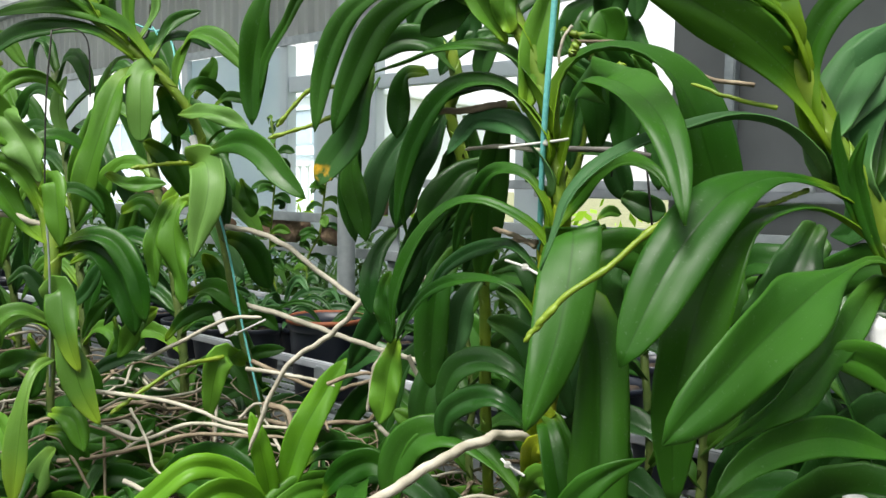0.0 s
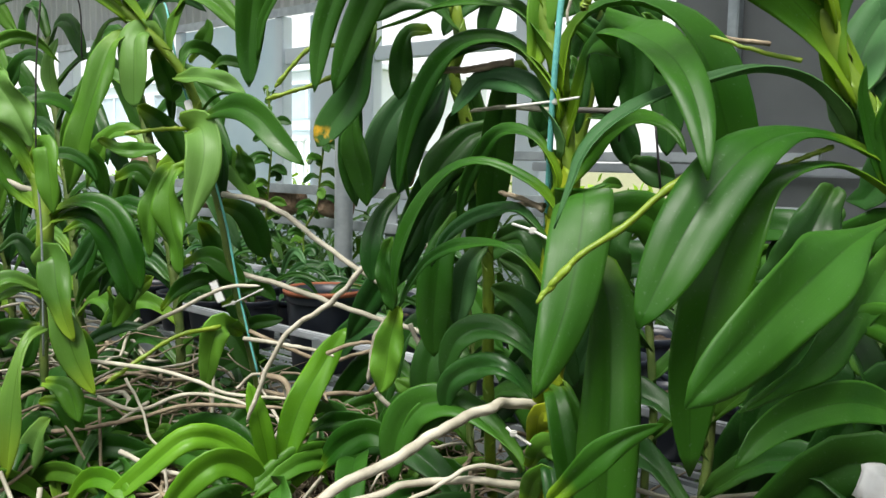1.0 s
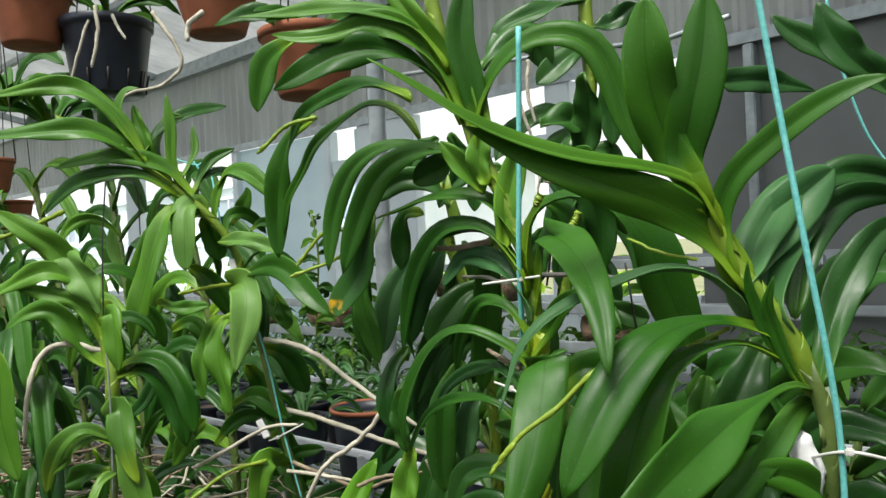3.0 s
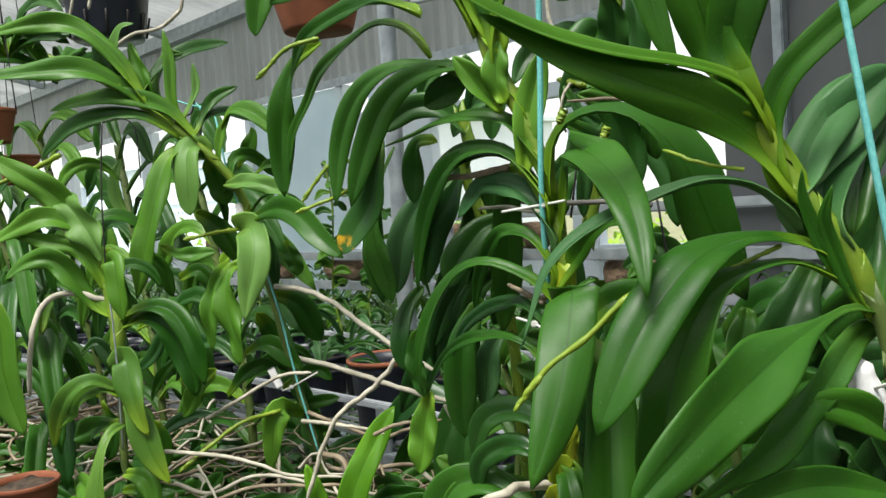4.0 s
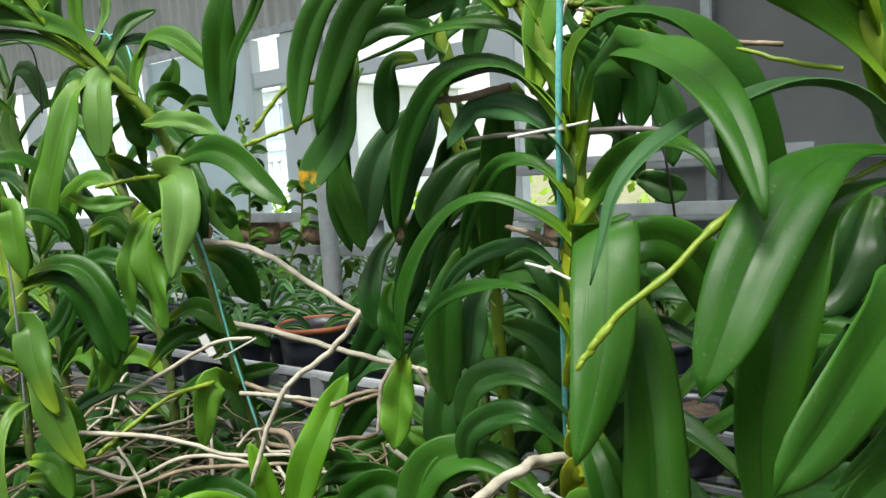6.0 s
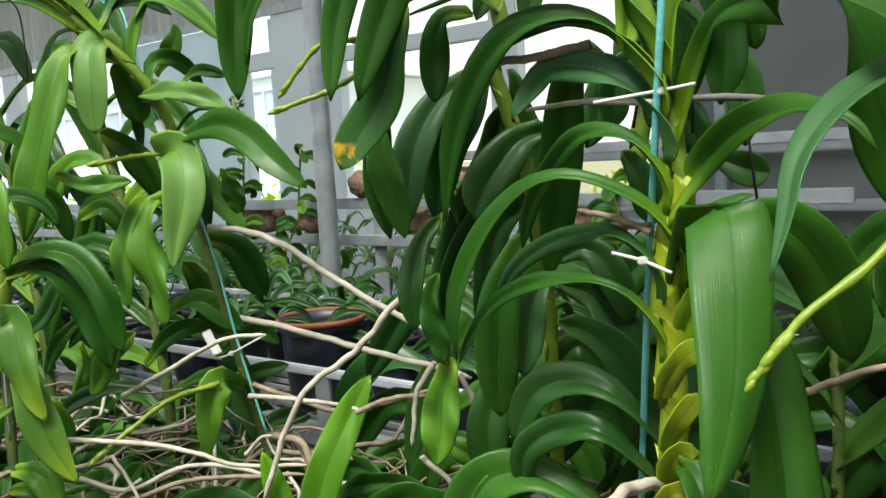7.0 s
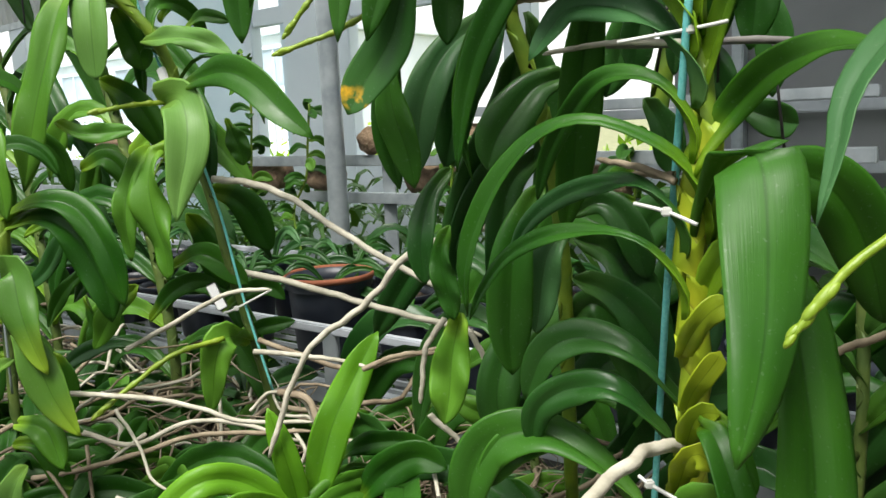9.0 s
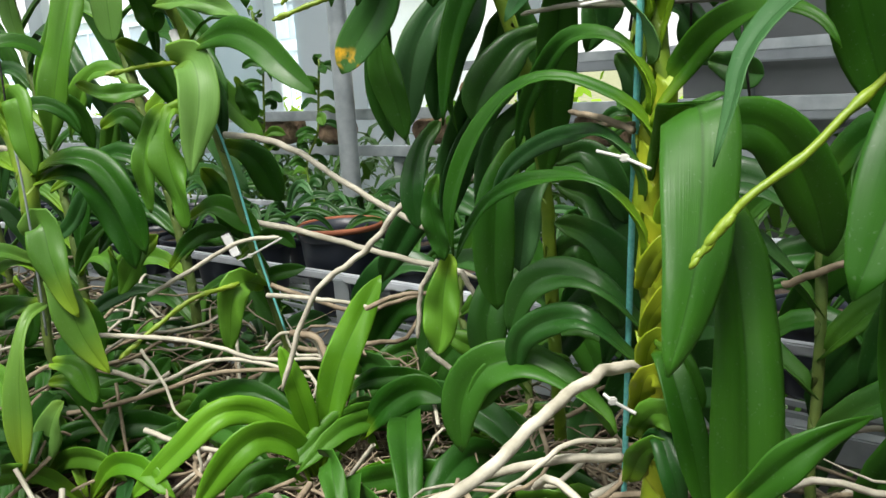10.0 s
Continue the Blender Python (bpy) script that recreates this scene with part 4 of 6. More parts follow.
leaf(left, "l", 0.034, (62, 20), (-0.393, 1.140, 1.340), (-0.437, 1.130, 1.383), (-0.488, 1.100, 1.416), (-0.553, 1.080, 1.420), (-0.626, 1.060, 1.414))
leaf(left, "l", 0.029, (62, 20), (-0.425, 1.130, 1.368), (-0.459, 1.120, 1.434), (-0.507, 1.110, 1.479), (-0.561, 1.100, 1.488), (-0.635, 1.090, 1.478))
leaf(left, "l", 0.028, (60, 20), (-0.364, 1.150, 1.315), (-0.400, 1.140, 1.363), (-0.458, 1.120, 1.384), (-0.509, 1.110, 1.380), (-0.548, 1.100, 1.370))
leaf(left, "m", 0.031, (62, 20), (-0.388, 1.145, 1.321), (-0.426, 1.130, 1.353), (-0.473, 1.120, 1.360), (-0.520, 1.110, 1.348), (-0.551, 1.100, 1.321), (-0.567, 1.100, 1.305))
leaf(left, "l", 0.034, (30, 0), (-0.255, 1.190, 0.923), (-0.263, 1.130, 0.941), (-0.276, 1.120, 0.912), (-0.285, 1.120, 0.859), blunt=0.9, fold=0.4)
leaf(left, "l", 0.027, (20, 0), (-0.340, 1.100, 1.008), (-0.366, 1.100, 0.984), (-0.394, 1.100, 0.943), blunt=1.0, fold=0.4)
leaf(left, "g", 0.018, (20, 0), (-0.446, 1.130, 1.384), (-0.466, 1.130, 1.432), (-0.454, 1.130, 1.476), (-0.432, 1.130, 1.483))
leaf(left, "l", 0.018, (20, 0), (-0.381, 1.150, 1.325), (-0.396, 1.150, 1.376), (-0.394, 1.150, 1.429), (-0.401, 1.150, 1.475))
leaf(left, "m", 0.024, (50, 20), (-0.434, 1.130, 1.375), (-0.415, 1.150, 1.417), (-0.383, 1.170, 1.444), (-0.356, 1.190, 1.456), (-0.328, 1.200, 1.460))
leaf(left, "l", 0.023, (20, 0), (-0.422, 1.140, 1.360), (-0.431, 1.140, 1.406), (-0.446, 1.140, 1.461))
leaf(left, "m", 0.025, (30, 0), (-0.458, 1.120, 1.389), (-0.484, 1.130, 1.446), (-0.487, 1.130, 1.479))
spike(left, 0.0029, (-0.312, 1.165, 1.193), (-0.347, 1.140, 1.190), (-0.378, 1.120, 1.184))
spike(left, 0.0028, (-0.263, 1.120, 0.944), (-0.308, 1.090, 0.936), (-0.346, 1.070, 0.911), (-0.377, 1.050, 0.887))
root(left, 0.0039, (-0.274, 1.165, 1.109), (-0.233, 1.155, 1.104), (-0.182, 1.130, 1.086), (-0.128, 1.100, 1.053), (-0.077, 1.070, 1.026), (-0.033, 1.050, 1.003))
root(left, 0.0040, (-0.281, 1.197, 1.004), (-0.225, 1.180, 0.996), (-0.147, 1.140, 0.982), (-0.081, 1.100, 0.970), (-0.014, 1.070, 0.959), (0.007, 1.060, 0.951))
root(left, 0.0035, (0.029, 1.000, 1.067), (-0.014, 0.990, 1.061), (-0.054, 0.985, 1.047), (-0.086, 0.990, 1.012), (-0.115, 0.995, 0.988), (-0.145, 1.000, 0.967), (-0.162, 1.000, 0.940), (-0.176, 1.000, 0.910), (-0.194, 1.000, 0.860))
leaf(left, "g", 0.017, (30, 0), (-0.406, 1.150, 1.351), (-0.421, 1.160, 1.403), (-0.405, 1.160, 1.440), (-0.378, 1.160, 1.442))
leaf(left, "g", 0.013, (30, 0), (-0.380, 1.150, 1.350), (-0.364, 1.160, 1.391), (-0.366, 1.160, 1.428))
leaf(left, "m", 0.018, (30, 0), (-0.364, 1.150, 1.324), (-0.348, 1.170, 1.374), (-0.311, 1.180, 1.393))
root(left, 0.0026, (-0.024, 0.930, 1.002), (-0.041, 0.930, 0.974), (-0.047, 0.930, 0.931))
root(left, 0.0027, (-0.041, 0.950, 0.914), (-0.022, 0.950, 0.895), (0.001, 0.950, 0.869))
root(left, 0.0025, (-0.004, 0.920, 0.994), (0.009, 0.920, 0.961), (0.013, 0.920, 0.915))
root(left, 0.0028, (-0.403, 1.060, 0.909), (-0.333, 1.050, 0.906), (-0.279, 1.050, 0.895), (-0.231, 1.050, 0.878), (-0.162, 1.050, 0.874))
root(left, 0.0029, (-0.415, 1.100, 0.853), (-0.364, 1.100, 0.838), (-0.303, 1.100, 0.860), (-0.245, 1.100, 0.856), (-0.187, 1.100, 0.835))
root(left, 0.0028, (-0.227, 1.100, 0.934), (-0.154, 1.080, 0.930), (-0.107, 1.060, 0.925))
root(left, 0.0025, (-0.099, 0.980, 0.947), (-0.068, 0.970, 0.961), (-0.033, 0.960, 0.965), mat=ROOT_BROWN)
root(left, 0.0028, (-0.360, 1.100, 0.941), (-0.298, 1.080, 0.973), (-0.243, 1.070, 1.001), (-0.196, 1.060, 1.006))
rank(left, 6, 0.05, 0.5, 0.10, 0.017, "lmmd", 61)

far = empty("climbing_orchid", label="slender climbing orchid tied to a dark stake, arching leaves", category="orchid", group="tall orchids on the bench")
stem(far, 0.0054, (-0.456, 1.050, 0.884), (-0.452, 1.050, 0.977), (-0.448, 1.050, 1.047), mat=STEM_OLIVE)
stem(far, 0.0102, (-0.450, 1.050, 1.024), (-0.449, 1.050, 1.070), (-0.459, 1.060, 1.116), (-0.478, 1.065, 1.155), (-0.502, 1.070, 1.191), (-0.537, 1.075, 1.236), (-0.588, 1.080, 1.287), mat=STEM_GREEN)
leaf(far, "g", 0.043, (20, 0), (-0.550, 1.080, 1.255), (-0.509, 1.060, 1.243), (-0.480, 1.050, 1.209), (-0.456, 1.045, 1.163), blunt=1.4)
leaf(far, "l", 0.030, (20, 0), (-0.462, 1.060, 1.146), (-0.433, 1.030, 1.166), (-0.425, 1.020, 1.127), (-0.422, 1.020, 1.088))
leaf(far, "y", 0.036, (20, 0), (-0.451, 1.050, 1.020), (-0.432, 1.035, 1.039), (-0.420, 1.020, 1.005), (-0.410, 1.015, 0.972), (-0.399, 1.015, 0.943), fold=0.4, blunt=0.9, foot=0.8)
leaf(far, "y", 0.033, (20, 0), (-0.429, 1.030, 0.989), (-0.417, 1.025, 0.960), (-0.400, 1.020, 0.921), (-0.378, 1.020, 0.880), fold=0.4, blunt=0.9, belly=0.4)
leaf(far, "y", 0.024, (62, 10), (-0.452, 1.050, 0.993), (-0.478, 1.030, 1.012), (-0.505, 1.020, 0.997), (-0.524, 1.020, 0.964), (-0.533, 1.020, 0.929))
leaf(far, "y", 0.032, (30, 0), (-0.439, 1.030, 0.952), (-0.445, 1.000, 0.941), (-0.449, 0.980, 0.897), (-0.452, 0.970, 0.841), (-0.457, 0.970, 0.795))
leaf(far, "m", 0.030, (62, 10), (-0.450, 1.055, 1.078), (-0.414, 1.060, 1.099), (-0.375, 1.060, 1.093), (-0.347, 1.050, 1.053), (-0.335, 1.050, 0.997))
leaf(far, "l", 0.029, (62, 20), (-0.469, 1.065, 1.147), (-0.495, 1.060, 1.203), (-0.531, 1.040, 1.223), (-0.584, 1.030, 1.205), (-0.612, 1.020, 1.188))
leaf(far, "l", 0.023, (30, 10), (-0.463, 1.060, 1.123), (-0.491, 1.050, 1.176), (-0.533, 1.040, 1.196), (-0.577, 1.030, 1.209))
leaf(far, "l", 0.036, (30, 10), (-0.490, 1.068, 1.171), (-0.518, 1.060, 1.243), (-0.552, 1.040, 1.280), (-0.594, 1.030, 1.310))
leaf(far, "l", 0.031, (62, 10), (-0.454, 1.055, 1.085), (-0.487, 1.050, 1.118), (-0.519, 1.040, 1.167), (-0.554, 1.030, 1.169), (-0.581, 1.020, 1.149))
leaf(far, "m", 0.034, (62, 10), (-0.450, 1.055, 1.069), (-0.412, 1.060, 1.083), (-0.380, 1.060, 1.066), (-0.359, 1.060, 1.019), (-0.353, 1.060, 0.980))
leaf(far, "l", 0.045, (10, 0), (-0.585, 0.980, 1.146), (-0.558, 0.970, 1.102), (-0.550, 0.965, 1.037), (-0.528, 0.960, 0.962))
leaf(far, "m", 0.032, (40, 10), (-0.453, 1.050, 0.947), (-0.495, 1.060, 0.944), (-0.544, 1.080, 0.924))
leaf(far, "l", 0.031, (62, 20), (-0.449, 1.050, 0.982), (-0.475, 1.040, 1.000), (-0.504, 1.030, 0.984), (-0.527, 1.020, 0.951))
leaf(far, "l", 0.027, (30, 10), (-0.455, 1.050, 0.884), (-0.421, 1.040, 0.878), (-0.403, 1.030, 0.843))
spike(far, 0.0035, (-0.507, 1.050, 1.305), (-0.559, 1.050, 1.285), (-0.611, 1.050, 1.272))
root(far, 0.0042, (-0.468, 1.060, 1.112), (-0.505, 1.040, 1.126), (-0.537, 1.030, 1.113), (-0.541, 1.010, 1.080), (-0.549, 1.010, 1.043), (-0.554, 1.010, 0.999))
leaf(far, "m", 0.017, (20, 0), (-0.399, 1.150, 1.028), (-0.434, 1.150, 1.003), (-0.454, 1.150, 0.979), (-0.465, 1.150, 0.956))
leaf(far, "d", 0.022, (30, 0), (-0.547, 1.120, 1.030), (-0.524, 1.120, 1.048), (-0.502, 1.120, 1.024), (-0.493, 1.120, 0.982))
leaf(far, "m", 0.026, (20, 0), (-0.507, 1.100, 0.972), (-0.495, 1.100, 0.943), (-0.498, 1.100, 0.913), (-0.509, 1.100, 0.887))
leaf(far, "m", 0.029, (20, 0), (-0.447, 1.120, 0.936), (-0.436, 1.120, 0.903), (-0.440, 1.120, 0.865))
leaf(far, "m", 0.026, (40, 10), (-0.479, 1.080, 0.850), (-0.454, 1.080, 0.848), (-0.436, 1.080, 0.826), (-0.427, 1.080, 0.797))
leaf(far, "g", 0.030, (20, 0), (-0.449, 1.050, 0.839), (-0.457, 1.040, 0.827), (-0.466, 1.040, 0.803), (-0.473, 1.040, 0.767))
leaf(far, "m", 0.024, (50, 10), (-0.411, 1.080, 0.790), (-0.438, 1.070, 0.800), (-0.466, 1.060, 0.792), (-0.488, 1.060, 0.766))
leaf(far, "d", 0.022, (50, 10), (-0.378, 1.200, 0.918), (-0.419, 1.200, 0.923), (-0.455, 1.200, 0.911), (-0.484, 1.200, 0.890))
leaf(far, "m", 0.023, (20, 0), (-0.399, 1.140, 0.815), (-0.382, 1.140, 0.831), (-0.362, 1.140, 0.853))
leaf(far, "m", 0.022, (40, 10), (-0.370, 1.200, 0.946), (-0.346, 1.200, 0.976), (-0.318, 1.200, 0.992), (-0.290, 1.200, 0.990))
leaf(far, "m", 0.022, (40, 10), (-0.293, 1.220, 0.950), (-0.264, 1.220, 0.971), (-0.236, 1.220, 0.978), (-0.218, 1.220, 0.962))
leaf(far, "m", 0.019, (40, 10), (-0.281, 1.220, 0.916), (-0.248, 1.220, 0.929), (-0.208, 1.220, 0.936))
leaf(far, "d", 0.025, (40, 10), (-0.501, 1.200, 1.089), (-0.522, 1.200, 1.065), (-0.528, 1.200, 1.025), (-0.534, 1.200, 0.977))
leaf(far, "m", 0.025, (40, 10), (-0.532, 1.250, 1.044), (-0.498, 1.250, 1.061), (-0.465, 1.250, 1.037), (-0.449, 1.250, 0.996))
leaf(far, "d", 0.025, (40, 10), (-0.483, 1.280, 1.068), (-0.509, 1.280, 1.025), (-0.527, 1.280, 0.999), (-0.554, 1.280, 0.977))
leaf(far, "m", 0.021, (40, 10), (-0.466, 1.250, 0.971), (-0.458, 1.250, 0.930), (-0.471, 1.250, 0.896))
leaf(far, "l", 0.020, (40, 10), (-0.505, 1.150, 0.955), (-0.478, 1.150, 0.941), (-0.466, 1.150, 0.910), (-0.463, 1.150, 0.880))
rank(far, 8, 0.08, 0.9, 0.11, 0.018, "lmmd", 62)

back = empty("climbing_orchid", label="dark green climbing orchid with crowded drooping leaves", category="orchid", group="tall orchids on the bench")
stem(back, 0.0062, (0.084, 1.000, 0.779), (0.078, 0.960, 0.878), (0.075, 0.940, 0.960), (0.072, 0.930, 1.058), (0.060, 0.920, 1.150), (0.036, 0.910, 1.237), (0.042, 0.900, 1.263), (0.035, 0.900, 1.301), mat=STEM_GREEN)
leaf(back, "d", 0.035, (20, 0), (0.074, 0.910, 1.187), (0.048, 0.900, 1.179), (0.027, 0.890, 1.152), (0.014, 0.890, 1.122))
leaf(back, "b", 0.030, (20, 0), (0.023, 0.910, 1.233), (-0.008, 0.900, 1.213), (-0.030, 0.890, 1.176), (-0.041, 0.890, 1.119))
leaf(back, "n", 0.021, (30, 0), (-0.029, 0.870, 1.267), (-0.045, 0.860, 1.227), (-0.056, 0.860, 1.161), (-0.049, 0.860, 1.113), foot=0.2, lag=0.25, belly=0.62)
leaf(back, "d", 0.020, (20, 0), (-0.013, 0.890, 1.124), (-0.028, 0.880, 1.105), (-0.037, 0.870, 1.073), (-0.035, 0.870, 1.042))
leaf(back, "n", 0.018, (20, 0), (-0.015, 0.860, 1.086), (-0.022, 0.860, 1.061), (-0.015, 0.860, 1.017))
leaf(back, "l", 0.030, (10, 0), (-0.010, 0.875, 1.019), (-0.016, 0.870, 0.991), (-0.026, 0.865, 0.937))
leaf(back, "n", 0.033, (20, 0), (0.051, 0.860, 1.111), (0.030, 0.850, 1.073), (0.024, 0.850, 1.015), (0.025, 0.850, 0.978))
leaf(back, "b", 0.027, (20, 0), (0.070, 0.880, 1.079), (0.053, 0.870, 1.056), (0.044, 0.870, 1.003))
leaf(back, "d", 0.027, (72, 30), (0.134, 0.800, 0.961), (0.103, 0.800, 1.000), (0.073, 0.820, 1.011), (0.047, 0.830, 0.999), (0.033, 0.840, 0.962))
leaf(back, "d", 0.024, (72, 30), (0.124, 0.800, 0.942), (0.091, 0.800, 0.978), (0.065, 0.820, 0.977), (0.042, 0.830, 0.959), (0.037, 0.840, 0.926))
leaf(back, "n", 0.037, (74, 30), (0.105, 0.800, 0.890), (0.079, 0.820, 0.920), (0.042, 0.840, 0.936), (0.007, 0.850, 0.927), (-0.010, 0.850, 0.895), (-0.010, 0.850, 0.858))
leaf(back, "d", 0.036, (20, 0), (0.076, 0.900, 1.036), (0.106, 0.900, 1.021), (0.136, 0.900, 0.987), (0.160, 0.900, 0.940))
leaf(back, "d", 0.038, (20, 0), (0.085, 0.950, 1.059), (0.115, 0.940, 1.045), (0.135, 0.930, 1.008), (0.153, 0.930, 0.959))
leaf(back, "d", 0.027, (10, 0), (0.207, 0.920, 1.158), (0.226, 0.910, 1.150), (0.248, 0.910, 1.145))
leaf(back, "d", 0.024, (10, 0), (0.142, 0.870, 1.247), (0.123, 0.870, 1.220), (0.116, 0.870, 1.184))
leaf(back, "d", 0.024, (10, 0), (0.122, 0.860, 1.168), (0.135, 0.860, 1.143), (0.145, 0.860, 1.114))
leaf(back, "d", 0.035, (20, 0), (0.055, 0.920, 1.005), (0.026, 0.910, 0.981), (0.015, 0.900, 0.948), (0.022, 0.900, 0.906))
leaf(back, "d", 0.037, (20, 0), (0.078, 0.950, 0.987), (0.096, 0.940, 1.008), (0.119, 0.940, 0.987), (0.134, 0.930, 0.931))
leaf(back, "n", 0.029, (20, 0), (0.082, 0.880, 0.920), (0.045, 0.860, 0.930), (0.018, 0.850, 0.922), (0.000, 0.850, 0.893))
leaf(back, "d", 0.027, (30, 10), (0.081, 0.950, 1.078), (0.107, 0.940, 1.087), (0.127, 0.930, 1.064), (0.140, 0.930, 1.026))
leaf(back, "d", 0.027, (10, 0), (0.063, 0.940, 1.136), (0.034, 0.940, 1.105), (0.023, 0.940, 1.059), (0.016, 0.940, 1.012))
leaf(back, "d", 0.027, (10, 0), (0.053, 0.930, 1.150), (0.026, 0.940, 1.128), (0.001, 0.940, 1.088), (-0.016, 0.940, 1.032))
leaf(back, "l", 0.023, (20, 10), (0.022, 0.950, 0.910), (-0.002, 0.940, 0.920), (-0.021, 0.940, 0.931))
leaf(back, "d", 0.034, (30, 0), (0.041, 0.920, 1.265), (0.018, 0.920, 1.214), (-0.005, 0.920, 1.180), (-0.018, 0.920, 1.123))
leaf(back, "d", 0.035, (30, 0), (0.047, 0.930, 1.238), (0.058, 0.940, 1.192), (0.069, 0.940, 1.133), (0.051, 0.940, 1.074))
leaf(back, "d", 0.027, (40, 10), (0.042, 0.900, 1.274), (0.020, 0.900, 1.301), (-0.013, 0.900, 1.307), (-0.047, 0.900, 1.286))
leaf(back, "d", 0.033, (10, 0), (0.041, 0.930, 1.209), (0.028, 0.940, 1.163), (0.004, 0.940, 1.110), (-0.021, 0.940, 1.050))
leaf(back, "b", 0.034, (10, 0), (0.190, 0.920, 1.029), (0.179, 0.920, 0.994), (0.162, 0.920, 0.946))
leaf(back, "d", 0.038, (10, 0), (0.206, 0.880, 1.113), (0.184, 0.880, 1.080), (0.196, 0.880, 1.036))
leaf(back, "n", 0.034, (10, 0), (0.353, 0.950, 1.072), (0.332, 0.940, 1.061), (0.327, 0.940, 1.026))
leaf(back, "d", 0.042, (10, 0), (0.375, 0.850, 1.125), (0.352, 0.840, 1.100), (0.318, 0.840, 1.064))
leaf(back, "d", 0.036, (10, 0), (0.370, 0.850, 0.966), (0.361, 0.850, 0.934), (0.352, 0.850, 0.879))
leaf(back, "d", 0.024, (20, 0), (0.042, 0.920, 1.360), (0.053, 0.920, 1.326), (0.041, 0.920, 1.299))
leaf(back, "d", 0.022, (20, 0), (0.081, 0.920, 1.342), (0.070, 0.920, 1.309), (0.064, 0.920, 1.270))
leaf(back, "d", 0.024, (40, 10), (0.098, 0.920, 1.314), (0.070, 0.920, 1.315), (0.042, 0.920, 1.304), (0.024, 0.920, 1.276))
leaf(back, "d", 0.022, (20, 0), (0.031, 0.900, 1.350), (0.009, 0.900, 1.340), (-0.005, 0.900, 1.318))
leaf(back, "d", 0.037, (40, 10), (0.083, 0.900, 1.421), (0.107, 0.920, 1.448), (0.138, 0.940, 1.457), (0.155, 0.950, 1.427))
leaf(back, "d", 0.036, (40, 10), (0.191, 0.900, 1.413), (0.196, 0.920, 1.368), (0.182, 0.940, 1.322))
leaf(back, "d", 0.036, (40, 10), (0.141, 0.900, 1.356), (0.165, 0.920, 1.364), (0.190, 0.940, 1.365))

behind = empty("climbing_orchid", label="dark climbing orchid behind the tall one, near the bay", category="orchid", group="tall orchids on the bench")
stem(behind, 0.0084, (0.157, 0.970, 1.157), (0.182, 0.970, 1.299), (0.199, 0.970, 1.395), (0.199, 0.970, 1.492), (0.193, 0.970, 1.570), mat=STEM_GREEN)
leaf(behind, "d", 0.021, (70, 30), (0.201, 0.970, 1.441), (0.145, 0.950, 1.473), (0.103, 0.940, 1.468), (0.082, 0.930, 1.431))
leaf(behind, "d", 0.031, (20, 0), (0.201, 0.970, 1.460), (0.168, 0.950, 1.435), (0.139, 0.940, 1.410))
leaf(behind, "d", 0.025, (60, 20), (0.198, 0.970, 1.376), (0.144, 0.950, 1.376), (0.105, 0.940, 1.355), (0.089, 0.930, 1.326))
leaf(behind, "d", 0.025, (40, 0), (0.201, 0.970, 1.473), (0.228, 0.980, 1.483), (0.258, 0.980, 1.503))
leaf(behind, "d", 0.028, (40, 0), (0.200, 0.970, 1.428), (0.218, 0.970, 1.401), (0.223, 0.970, 1.339))
leaf(behind, "d", 0.032, (40, 0), (0.198, 0.970, 1.363), (0.165, 0.960, 1.344), (0.138, 0.950, 1.300))
leaf(behind, "d", 0.027, (60, 20), (0.200, 0.970, 1.505), (0.158, 0.950, 1.496), (0.107, 0.940, 1.479), (0.093, 0.940, 1.454))
leaf(behind, "d", 0.029, (40, 0), (0.190, 0.970, 1.331), (0.219, 0.980, 1.331), (0.233, 0.980, 1.278))
leaf(behind, "d", 0.032, (20, 0), (0.186, 0.970, 1.312), (0.162, 0.970, 1.281), (0.150, 0.970, 1.223))
leaf(behind, "n", 0.031, (20, 0), (0.189, 0.970, 1.299), (0.200, 0.960, 1.265), (0.192, 0.960, 1.221))
leaf(behind, "d", 0.032, (40, 0), (0.181, 0.970, 1.280), (0.220, 0.980, 1.259), (0.250, 0.980, 1.218), (0.254, 0.980, 1.166))
leaf(behind, "d", 0.032, (40, 0), (0.173, 0.970, 1.235), (0.134, 0.960, 1.223), (0.113, 0.960, 1.172))
leaf(behind, "d", 0.032, (40, 0), (0.166, 0.970, 1.202), (0.198, 0.980, 1.201), (0.222, 0.980, 1.154))
spike(behind, 0.0035, (0.196, 0.960, 1.343), (0.170, 0.950, 1.322), (0.139, 0.950, 1.329))
root(behind, 0.0025, (0.131, 0.920, 1.434), (0.129, 0.920, 1.397), (0.136, 0.920, 1.365))
root(behind, 0.0022, (0.118, 0.920, 1.392), (0.126, 0.920, 1.366), (0.132, 0.920, 1.346))
root(behind, 0.0030, (0.235, 1.000, 1.301), (0.203, 1.000, 1.304), (0.163, 1.000, 1.309))
leaf(behind, "d", 0.014, (20, 0), (0.140, 0.900, 1.316), (0.155, 0.900, 1.291), (0.174, 0.900, 1.272), (0.180, 0.900, 1.239))
leaf(behind, "d", 0.013, (30, 0), (0.186, 0.900, 1.288), (0.169, 0.900, 1.267), (0.159, 0.900, 1.234), (0.161, 0.900, 1.207))
leaf(behind, "d", 0.012, (10, 0), (0.177, 0.920, 1.313), (0.181, 0.920, 1.274), (0.174, 0.920, 1.224))
leaf(behind, "d", 0.015, (30, 0), (0.144, 0.900, 1.256), (0.154, 0.900, 1.229), (0.153, 0.900, 1.184))
